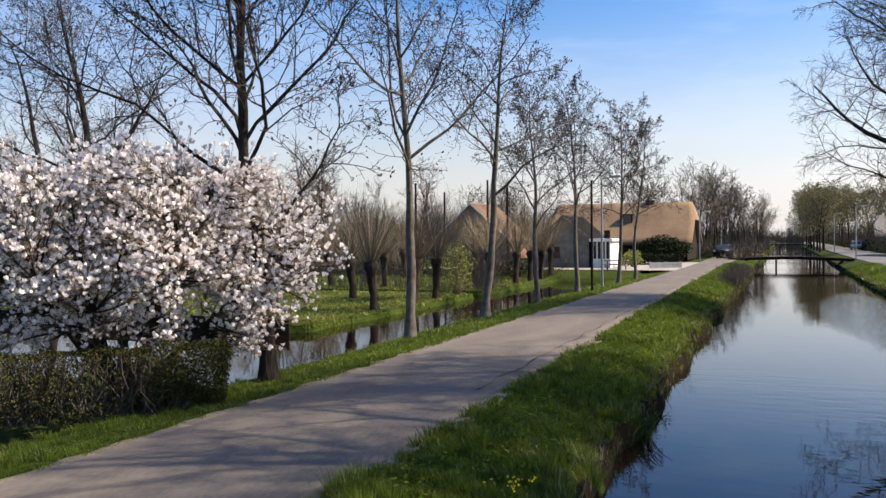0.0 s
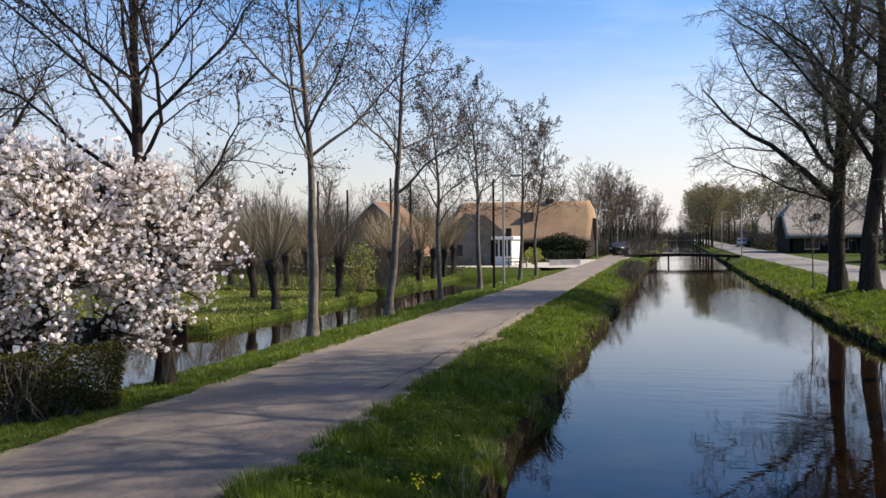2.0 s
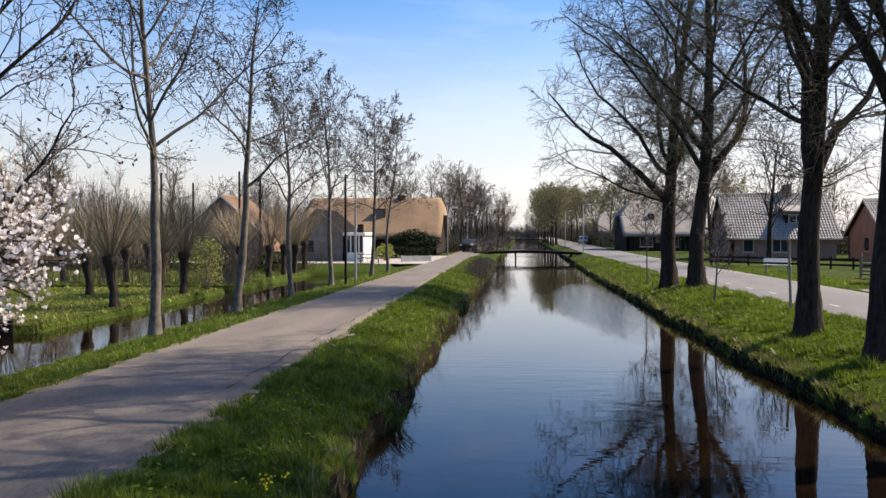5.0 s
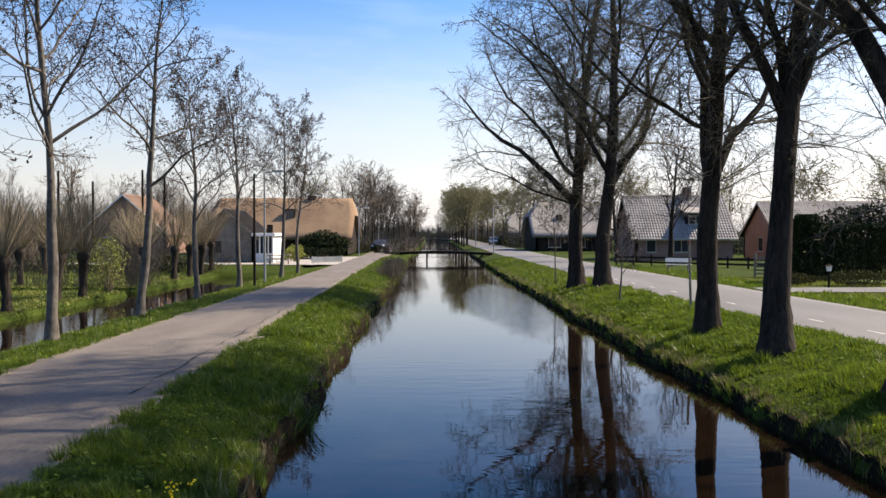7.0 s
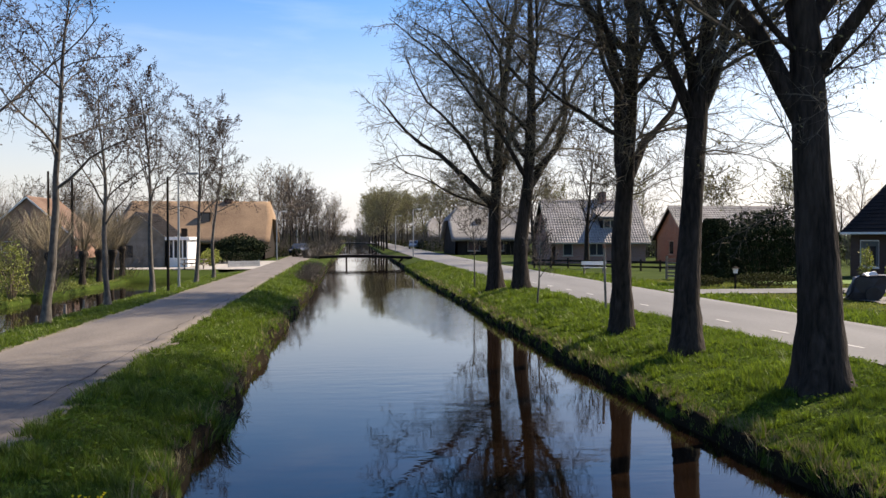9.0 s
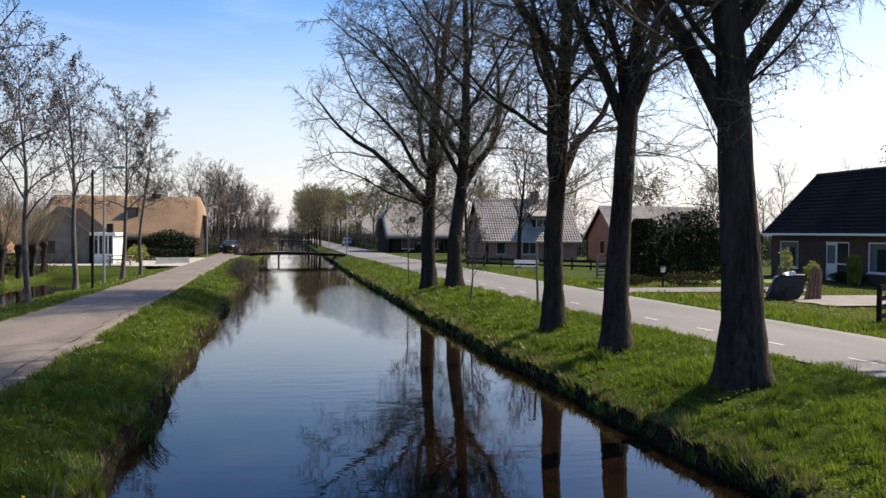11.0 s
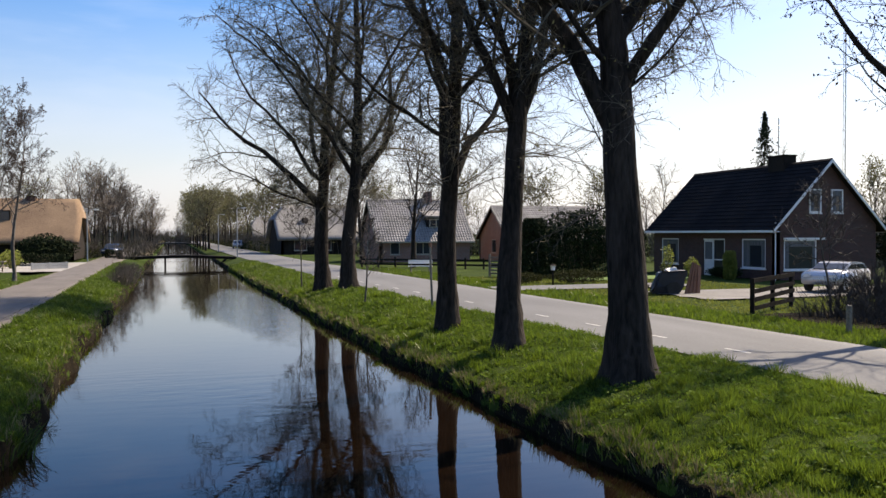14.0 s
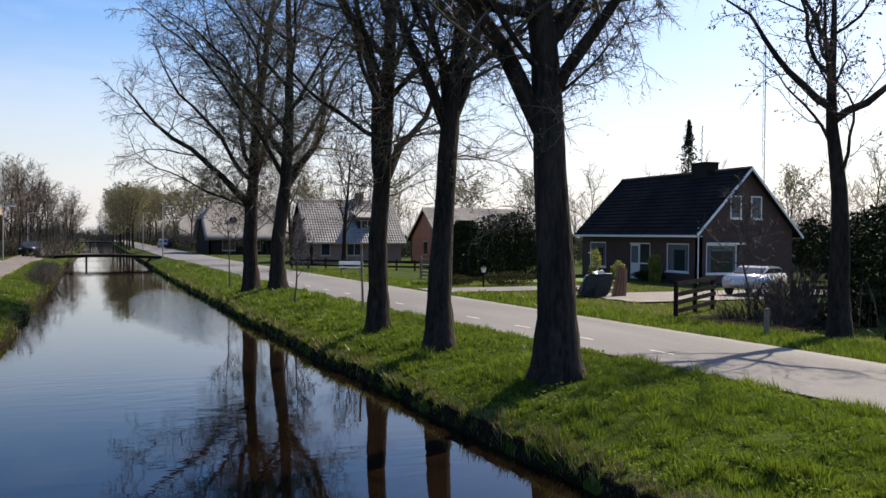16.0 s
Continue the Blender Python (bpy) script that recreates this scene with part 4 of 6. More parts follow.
thatched_barn("farmhouse with tan reed thatch and dark timber walls beside the path", -24.6, -9.3, 90, 101, 1.95, 6.35, M_THATCH_TAN, M_WOOD_DARK, 0.6, 0.5,
              [(2, 0.7, 1.2, 1.1), (6, 0.6, 1.4, 1.2), (11, 0.6, 1.2, 1.2)], roof_window=(8.6, 0.55, 0.6), chimney=10.7)
thatched_barn("long barn with weathered grey roof and dark timber gable", 12.9, 22.5, 104, 117, 2.1, 6.4, M_THATCH_GREY, M_WOOD_DARK, 1.6, 0.6,
              [(1.6, 0.5, 1.6, 1.3), (5.0, 0.5, 1.3, 1.3)], roof_window=(3.4, 0.5, 0.35))
thatched_barn("small barn with brown thatch by the village road", 13.4, 17.5, 142, 152, 2.2, 5.6, M_THATCH_GREY, M_WOOD_DARK, 1.2, 0.6, [(1.0, 0.5, 1.0, 1.0)])
simple_house("far farmhouse with an orange tiled hip roof", -39, -29.5, 92, 101, 2.4, 6.6, M_BRICK_RED, M_TILE_ORANGE, "y", front=[(2, 0.7, 1.2, 1.2), (6, 0.7, 1.2, 1.2)])
sh = simple_house("low grey shed with a dark roof beside the gravel yard", -19.5, -14.6, 68, 75, 2.2, 4.3, M_WOOD_GREY, M_TILE_BLACK, "y", front=[(1.2, 0.7, 1.0, 1.1)], trim=M_WOOD_GREY)
porch = thing("conservatory", "white painted glazed porch with flat roof", "porch", at=(-14.55, 67.6, 0))
part("roof", box_bm(-0.2, 1.7, -0.3, 4.2, 2.15, 2.4, 0.03), M_WHITE, porch)
for k in range(5):
    part("post", box_bm(k * 0.35, k * 0.35 + 0.1, 0, 0.12, 0, 2.15), M_WHITE, porch)
part("panel", box_bm(0.1, 1.4, 0.03, 0.09, 0, 0.75), M_WHITE, porch)
part("pane", box_bm(0.1, 1.4, 0.05, 0.07, 0.75, 2.15), M_GLASS, porch)
part("wall", box_bm(0, 1.5, 3.6, 3.8, 0, 2.15), M_WHITE, porch)
part("side_wall", box_bm(1.41, 1.5, 0.12, 3.6, 0, 2.15), M_WHITE, porch)
part("chimney", box_bm(0.7, 1.15, 1.5, 1.9, 2.4, 3.1, 0.02), M_WOOD_DARK, porch)


# ---- magnolia, hedge ----
def blossom(points, rng, size):
    """Open cup flowers of six petals at points, tipped up and outwards."""
    p = np.asarray(points)
    n = len(p)
    axis = rng.normal(scale=0.55, size=(n, 3)) + np.array([0, 0, 0.9])
    axis /= np.linalg.norm(axis, axis=1)[:, None]
    u = np.cross(axis, rng.normal(size=(n, 3)))
    u /= np.linalg.norm(u, axis=1)[:, None]
    w = np.cross(axis, u)
    s = size * (0.6 + 0.7 * rng.random((n, 1)))
    openness = 0.3 + 0.5 * rng.random((n, 1))
    vs = []
    for k in range(6):
        a = k * math.pi / 3 + (0.3 if k % 2 else 0)
        out = u * math.cos(a) + w * math.sin(a)
        sidev = -u * math.sin(a) + w * math.cos(a)
        mid = p + axis * s * 0.45 + out * s * 0.42 * openness
        tip = p + axis * s * (1.0 - 0.35 * openness) + out * s * 0.85 * openness
        vs.append(np.stack([p, mid + sidev * s * 0.34, tip, mid - sidev * s * 0.34], 1))
    v = np.stack(vs, 1).reshape(-1, 3)
    return v, np.arange(len(v)).reshape(-1, 4)


def magnolia(label, at, rx, ry, low, high, seed):
    """A wide, many-stemmed magnolia: limbs to clusters inside an uneven dome, twigs and open flowers round each cluster."""
    rng = np.random.default_rng(seed)
    t = thing("magnolia", label, "tree", at=at, turn=43)
    ends = []
    while len(ends) < 17:
        q = rng.uniform(-1, 1, 3)
        if 0.35 < np.linalg.norm(q) < 0.8 and q[2] > -0.6:
            ends.append(q)
    mid = (low + high) / 2
    size = np.array([rx, ry, (high - low) / 2])
    shift = np.array([0, 0, mid])
    limbs, twigs = [], []
    for q in ends:
        e = q * size + shift
        base = np.array([rng.normal(scale=0.15), rng.normal(scale=0.15), -0.1])
        knee = np.array([e[0] * 0.35, e[1] * 0.35, 0.35 + 0.25 * e[2]])
        pts = [(1 - u) ** 2 * base + 2 * u * (1 - u) * knee + u * u * e + rng.normal(scale=0.07, size=3) * u for u in np.linspace(0, 1, 9)]
        limbs.append((pts, np.linspace(0.10, 0.022, 9), 7))
    nodes = np.array([p for l in limbs for p in l[0][3:]])
    flowers = []
    count = 0
    while count < 640:
        q = rng.normal(size=3)
        q /= np.linalg.norm(q)
        bulge = 0.98 + 0.46 * noise.noise(Vector(q * 2.3 + seed)) + 0.12 * noise.noise(Vector(q * 5.1))
        r = (0.45 + 0.55 * rng.random() ** 0.55) * min(bulge, 1.1)
        c = q * r * size + shift
        # the crown is open underneath, but hangs low on one side
        if c[2] < (1.15 if c[0] < 0.2 else 0.55) or (c[2] < 1.15 and c[0] < 2.0 and rng.random() < 0.7) or (c[2] < 1.95 and c[0] < 2.0 and rng.random() < 0.6):
            continue
        count += 1
        a = nodes[np.argmin(((nodes - c) ** 2).sum(1) + 2.0 * np.maximum(nodes[:, 2] - c[2], 0))]
        bend = (a + c) / 2 + rng.normal(scale=0.12, size=3)
        pts = [(1 - u) ** 2 * a + 2 * u * (1 - u) * bend + u * u * c for u in np.linspace(0, 1, 6)]
        limbs.append((pts, np.linspace(0.022, 0.008, 6), 4))
        for k in range(16):
            s = pts[3 + k % 3]
            tip = c + rng.normal(scale=0.19, size=3) * np.array([1, 1, 0.85]) + np.array([0, 0, 0.08])
            twigs.append(([s, (s + tip) / 2 + rng.normal(scale=0.04, size=3), tip], [0.007, 0.006, 0.004], 3))
            flowers.append(tip)
            if rng.random() < 0.3:
                flowers.append((s + tip) / 2 + rng.normal(scale=0.05, size=3))
    v, f = tubes(limbs)
    child("trunk", fast_mesh("magnolia_stems", v, f, M_BARK_DARK, True), t)
    v, f = tubes(twigs)
    child("crown", fast_mesh("magnolia_twigs", v, f, M_TWIG_BROWN), t, kind="stuff")
    v, f = blossom(flowers, rng, 0.09)
    child("blossom", fast_mesh("blossom", v, f, M_PETAL), t, "white and pink open blossoms", "stuff")
    return t


magnolia("magnolia in full white and pink blossom behind a clipped hedge", foot(-11.25, 11.75), 4.1, 2.3, 0.45, 4.85, 5)


def leafy_block(name, label, x0, x1, y0, y1, h, mat, n, size, seed, stems=60, stem_mat=None, kind="", base=None):
    """A clipped hedge: stems inside and many small leaves near the surface."""
    rng = np.random.default_rng(seed)
    z0 = float(ground_height((x0 + x1) / 2, (y0 + y1) / 2)) if base is None else base
    t = thing(name, label, "hedge", at=((x0 + x1) / 2, (y0 + y1) / 2, z0))
    w, l = (x1 - x0) / 2, (y1 - y0) / 2
    p = rng.uniform(-1, 1, size=(n, 3))
    ax = rng.integers(0, 5, n)
    depth = 1 - 0.35 * rng.random(n) ** 2
    p[:, 0] = np.where(ax == 0, depth, np.where(ax == 1, -depth, p[:, 0])) * w
    p[:, 1] = np.where(ax == 2, depth, np.where(ax == 3, -depth, p[:, 1])) * l
    p[:, 2] = np.where(ax == 4, 0.75 + 0.25 * depth, (p[:, 2] + 1) / 2) * h
    bumpy = np.array([noise.noise(Vector((q[0] * 1.3, q[1] * 1.3, q[2]))) for q in p])[:, None]
    p += bumpy * np.array([0.2, 0.24, 0.22])
    p[:, 2] -= 0.12 * (np.abs(p[:, 1]) / l) ** 4 * (p[:, 2] > h * 0.7)
    v, f = leaf_quads(p, size, rng)
    child("leaves", fast_mesh(name + "_leaves", v, f, mat), t, kind="stuff")
    lines = []
    for k in range(stems):
        q = np.array([rng.uniform(-w, w) * 0.8, rng.uniform(-l, l) * 0.8, -0.1])
        pts = [q]
        for s in range(4):
            q = q + np.array([rng.normal(scale=0.12), rng.normal(scale=0.12), h / 4])
            pts.append(q)
        lines.append((pts, [0.02, 0.016, 0.012, 0.009, 0.006], 4))
    v, f = tubes(lines)
    child("brushwood", fast_mesh(name + "_stems", v, f, stem_mat or M_TWIG_BROWN), t, kind="stuff")
    return t


hd = leafy_block("hedge", "clipped brownish green hedge beside the footpath", -3.8, 3.1, -0.5, 0.5, 1.0, M_HEDGE_LEAF, 27000, 0.028, 11, 420, stem_mat=M_TWIG_GREY, base=0)
hd.matrix_basis = pose(-11.15, 9.05, -0.1, 0, 0, 41)


M_DRYLEAF = material("withered_leaves", (0.12, 0.09, 0.05), (0.24, 0.18, 0.10), 0.8, 8, 0.85, 0, per_object=0.3)


# ---- bushes, hedges and conifers ----
def bush(name, label, at, rx, ry, h, mat, n, size, seed, category="bush", stems=14, stem_mat=None, lumpy=0.3):
    """A rounded, uneven mass of small leaves on a few stems."""
    rng = np.random.default_rng(seed)
    t = thing(name, label, category, at=at)
    d = rng.normal(size=(n, 3))
    d /= np.linalg.norm(d, axis=1)[:, None]
    r = 1 - 0.5 * rng.random(n) ** 2.2
    lump = np.array([noise.noise(Vector(q * 2.2 + seed)) for q in d])
    p = d * (r * (0.85 + lumpy * lump))[:, None] * np.array([rx, ry, h * 0.52]) + np.array([0, 0, h * 0.5])
    p[:, 2] = np.maximum(p[:, 2], 0.02)
    v, f = leaf_quads(p, size, rng)
    child("leaves", fast_mesh(name + "_leaves", v, f, mat), t, kind="stuff")
    lines = []
    for k in range(stems):
        e = p[rng.integers(n)] * 0.8
        lines.append(([np.array([e[0] * 0.15, e[1] * 0.15, -0.1]), np.array([e[0] * 0.5, e[1] * 0.5, e[2] * 0.6]), e], [0.03, 0.02, 0.008], 5))
    v, f = tubes(lines)
    child("brushwood", fast_mesh(name + "_stems", v, f, stem_mat or M_TWIG_BROWN), t, kind="stuff")
    return t


def thicket(name, label, at, rx, ry, h, n, seed, mat=None, thick=0.012, lean=0.5, category="shrub", leaf=None, leaf_n=0):
    """A bare shrub: many thin stems that rise and spread from the ground."""
    rng = np.random.default_rng(seed)
    t = thing(name, label, category, at=at)
    lines, tips = [], []
    for k in range(n):
        b = np.array([rng.normal(scale=rx * 0.4), rng.normal(scale=ry * 0.4), -0.1])
        d = np.array([b[0] / rx * lean + rng.normal(scale=0.25), b[1] / ry * lean + rng.normal(scale=0.25), 1.0])
        ll = h * (0.55 + 0.5 * rng.random())
        pts = [b]
        for i in range(4):
            d = d + rng.normal(scale=0.14, size=3)
            pts.append(pts[-1] + d / np.linalg.norm(d) * ll / 4)
        lines.append((pts, np.linspace(thick, thick * 0.4, 5), 3))
        tips += pts[2:]
        for i in (2, 3):
            for j in range(1 if h > 5 else 2):
                e = pts[i] + (d / np.linalg.norm(d) + rng.normal(scale=0.5, size=3)) * ll * 0.22
                lines.append(([pts[i], e], [thick * 0.5, thick * 0.3], 3))
                tips.append(e)
    v, f = tubes(lines, True)
    child("brushwood", fast_mesh(name + "_stems", v, f, mat or M_TWIG_BROWN), t, kind="stuff")
    if leaf:
        tp = np.array(tips)
        tp = tp[rng.integers(0, len(tp), leaf_n)] + rng.normal(scale=0.12, size=(leaf_n, 3))
        v, f = leaf_quads(tp, 0.05, rng)
        child("leaves", fast_mesh(name + "_leaves", v, f, leaf), t, kind="stuff")
    return t


def conifer(label, at, h, r, seed, mat=None, column=False):
    """A pointed or columnar conifer made of drooping sprays round a stem."""
    rng = np.random.default_rng(seed)
    t = thing("conifer", label, "tree", at=at)
    v, f = tubes([([np.array([0, 0, -0.1]), np.array([0, 0, h * 0.5]), np.array([0, 0, h])], [0.12, 0.08, 0.02], 7)])
    child("trunk", fast_mesh("conifer_trunk", v, f, M_BARK_DARK), t)
    n = 9000 if column else 4200
    u = rng.random(n) ** 0.75
    a = rng.random(n) * 6.283
    if column:
        rad = r * np.minimum(1, 0.55 + 0.9 * np.sqrt(np.clip(1 - u, 0, 1))) * np.minimum(1, 0.75 + u * 3) * (1 - 0.3 * rng.random(n) ** 2)
        rad *= 1 + 0.12 * np.sin(a * 3 + u * 9)
    else:
        layer = np.floor(u * 15) / 15
        rad = r * (1.03 - u) * (0.45 + 0.55 * rng.random(n)) * (0.7 + 0.3 * np.sin(a * 5 + layer * 37))
        tier = rng.random(n)
        rad = rad * (1 - 0.7 * tier)
        u = layer + tier / 15 - 0.05 * rad / r
    p = np.stack([rad * np.cos(a), rad * np.sin(a), 0.05 + u * h], -1)
    v, f = leaf_quads(p, 0.09 if column else 0.10, rng)
    child("foliage", fast_mesh("conifer_foliage", v, f, mat or M_EVERGREEN), t, kind="stuff")
    return t


# ---- pollard willows on the ditch banks ----
def pollard(at, seed):
    rng = np.random.default_rng(seed)
    t = thing("pollard_willow", "pollard willow with dark trunk and a head of thin brown shoots", "tree", "pollard willows on the ditch bank", at)
    lean = rng.normal(scale=0.05, size=2)
    pts = [np.array([lean[0] * z, lean[1] * z, z]) for z in (-0.2, 0.1, 0.6, 1.2, 1.6, 1.85, 2.05, 2.15)]
    v, f = tubes([(pts, [0.26, 0.22, 0.18, 0.17, 0.22, 0.32, 0.28, 0.1], 12)])
    rough = np.array([noise.noise(Vector(q * 4)) for q in v])[:, None]
    child("trunk", fast_mesh("pollard_trunk", v + rough * np.array([0.07, 0.07, 0.03]), f, M_BARK_DARK, True), t)
    lines = []
    for k in range(115):
        a, o = rng.random() * 6.283, rng.random() ** 0.6
        d = np.array([math.cos(a) * o * 0.95, math.sin(a) * o * 0.95, 1.0])
        p = pts[-2] + np.array([math.cos(a), math.sin(a), 0]) * o * 0.25
        ll = 2.2 + 1.2 * rng.random()
        q = [p]
        for i in range(4):
            d = d + rng.normal(scale=0.09, size=3) + np.array([0, 0, 0.05])
            q.append(q[-1] + d / np.linalg.norm(d) * ll / 4)
        lines.append((q, [0.010, 0.009, 0.008, 0.006, 0.004], 3))
        for i in (2, 3):
            e = q[i] + (d / np.linalg.norm(d) + rng.normal(scale=0.35, size=3)) * 0.6
            lines.append(([q[i], e], [0.006, 0.004], 3))
    v, f = tubes(lines, True)
    child("crown", fast_mesh("pollard_shoots", v, f, M_WILLOW), t, kind="stuff")
    return t


pol = [pollard(foot(-16.3, 31.8), 101), pollard(foot(-16.6, 36.6), 102), pollard(foot(-16.3, 38.6), 103)]
for k, (x, y) in enumerate([(-20.6, 37.8), (-16.4, 47.5), (-16.4, 52.5), (-16.3, 55.5), (-16.3, 58.0), (-16.2, 60.5), (-23.5, 47.3), (-27.5, 47.5), (-32, 48),
                            (-25.5, 38.5), (-31, 40.0), (-37, 49), (-21, 57), (-27, 58)]):
    copy_thing(pol[k % 3], pose(*foot(x, y), 0, 0, 67 * k))
bush("shrub", "yellow-green budding shrub at the ditch edge", foot(-16.1, 41.2), 0.9, 0.9, 3.0, M_SHRUB_LEAF, 1600, 0.05, 31, lumpy=0.5)
for k, (x, y, h) in enumerate([(-16.8, 46.2, 3.2), (-17.5, 48.5, 3.5), (-19, 52, 4.0), (-16.5, 60, 3.0), (-22, 60, 4.0), (-27, 52, 4.2), (-34, 52, 4.0), (-42, 55, 4.5)]):
    thicket("shrub", "bare brown shrub on the wet meadow", foot(x, y), 1.6, 1.4, h, 90, 200 + k)

# dense brown scrub behind the meadow
scrub = [thicket("scrub", "dense bare brown scrub behind the meadow", foot(-25 - 9 * k, 69.5 + 3 * k), 3.2, 2.6, 5.2 + 0.6 * k, 130, 260 + k, thick=0.02, lean=0.7) for k in range(3)]
srng = np.random.default_rng(9)
for k in range(26):
    az, d = 15 + 37 * k / 25 + srng.uniform(-1, 1), srng.uniform(70, 92)
    x, y = -d * math.sin(radians(az)), d * math.cos(radians(az))
    if -41 < x < -11 and y > 66:
        y = 104 + srng.uniform(0, 10)
        x = -y * math.tan(radians(az))
    o = copy_thing(scrub[k % 3], pose(*foot(x, y), 0, 0, 61 * k))
    s_ = srng.uniform(0.75, 1.2)
    o.scale = (s_, s_, s_ * (1.25 if y > 100 else 1.0))

# ---- woods behind ----
FAR = [
    dict(steps=6, wander=0.05, rise=0.02, end=0.15, sides=6, children=11, **{"from": 0.25}),
    dict(steps=4, wander=0.12, rise=0.10, end=0.2, sides=4, children=6, angle=42, spread=12, ratio=0.5, shrink=0.45, thick=0.5, slim=0.014, least=0.03, **{"from": 0.15}),
    dict(steps=3, wander=0.17, rise=0.07, end=0.3, sides=3, children=6, angle=42, ratio=0.5, thick=0.6, slim=0.012, least=0.022, **{"from": 0.1}),
    dict(steps=2, wander=0.2, rise=0.05, end=0.5, sides=3, children=0, angle=42, ratio=0.6, thick=0.6, slim=0.010, least=0.017, tip=1, **{"from": 0.1}),
]
THIN = [dict(q) for q in FAR]
THIN[0]["children"], THIN[1]["children"], THIN[2]["children"] = 8, 5, 5
THIN[3]["least"], THIN[2]["least"] = 0.035, 0.04
for q_, c_ in zip(FAR, (13, 8, 7)):
    q_["children"] = c_
far_kinds = []
for k, (twig, leaf) in enumerate([(M_TWIG_BROWN, None), (M_TWIG_GREY, None), (M_TWIG_OLIVE, M_YOUNG_LEAF)]):
    t_, _ = tree("tree", "distant bare tree in a hazy row", foot(-12.5 - 4 * k, 118 + 9 * k), 9.5, 0.16, FAR, 300 + k, M_BARK_DARK, twig, leaf=leaf, leaf_size=0.13, leaf_share=0.9,
                 group="distant trees", flare=1.2)
    far_kinds.append(t_)
for k, twig in enumerate((M_TWIG_BROWN, M_TWIG_OLIVE)):
    t_, _ = tree("tree", "bare tree in the wood on the horizon", foot(60 + 40 * k, 260), 9.5, 0.2, THIN, 310 + k, M_BARK_DARK, twig, group="trees on the horizon", flare=1.2)
    far_kinds.append(t_)
frng = np.random.default_rng(77)


def far_tree(kind, x, y, scale):
    o = copy_thing(far_kinds[kind], pose(*foot(x, y), 0, 0, frng.uniform(0, 360)))
    o.scale = (scale * frng.uniform(0.9, 1.2),) * 2 + (scale,)
    return o


# left of the path, far down
for x, y, s in [(-8.9, 108, 0.9), (-10.5, 112, 1.0), (-11, 121, 1.1), (-10.4, 130, 1.1), (-7.9, 121, 0.9), (-7.8, 140, 1.0), (-10.5, 150, 1.2), (-7.6, 166, 1.1), (-3.7, 142, 0.7), (-3.7, 158, 0.8), (-8.6, 116, 1.0), (-8.8, 125, 1.1), (-8.4, 134, 1.05), (-9, 145, 1.1), (-8.3, 158, 1.1), (-3.9, 150, 0.75), (-3.8, 132, 0.6), (-3.8, 165, 0.9), (-8.5, 175, 1.1), (-4, 185, 0.9), (-8, 200, 1.2)]:
    far_tree(int(frng.integers(0, 2)), x, y, s)
# between canal and road, far down
for x, y, s in [(5.6, 150, 0.95), (5.5, 160, 1.05), (5.4, 172, 1.0), (5.3, 186, 1.1), (5.2, 200, 1.1), (5.2, 220, 1.1), (5.0, 245, 1.2), (6.4, 155, 1.0), (6.8, 166, 1.1), (6.2, 178, 1.05), (6.0, 194, 1.1), (5.9, 210, 1.15), (5.6, 232, 1.2), (12.4, 172, 1.0), (12.0, 182, 1.1), (11.8, 200, 1.1), (11.4, 222, 1.1), (11.4, 190, 1.0), (12, 210, 1.1), (11, 240, 1.1)]:
    far_tree(2, x, y, s)
# brown woods behind the meadow
for k in range(34):
    az = frng.uniform(17, 52)
    d = frng.uniform(72, 125)
    x, y = -d * math.sin(radians(az)), d * math.cos(radians(az))
    if -41 < x < -9 and 66 < y < 104:
        y += 40
        x *= 1.3
    far_tree(3 if k % 2 else k // 2 % 2, x, y, frng.uniform(0.85, 1.15))
# behind the houses across the road
for x, y, s in [(13.5, 128, 1.0), (16, 134, 1.1), (19, 130, 1.0), (24, 124, 1.05), (27, 110, 1.0), (24, 96, 0.8), (28, 92, 0.9), (30, 88, 0.9), (42, 92, 0.9), (47, 86, 0.9), (45, 70, 0.8), (54, 72, 0.9),
                (52, 60, 0.85), (56, 55, 0.8), (60, 50, 0.9), (50, 44, 0.75), (54, 40, 0.8), (62, 45, 1.0), (46, 36, 0.6), (58, 34, 0.8), (66, 38, 0.9), (34, 96, 0.9), (14, 165, 1.0), (17, 180, 1.1), (20, 165, 1.0)]:
    far_tree(int(frng.integers(0, 3)), x, y, s)
# a low wood that closes the horizon
for k in range(34):
    a = radians(-62 + 124 * k / 33)
    d = frng.uniform(230, 330)
    x, y = d * math.sin(a), d * math.cos(a)
    if abs(x) < 12:
        y += 220
    far_tree(int(frng.integers(3, 5)), x, y, frng.uniform(1.0, 1.6))

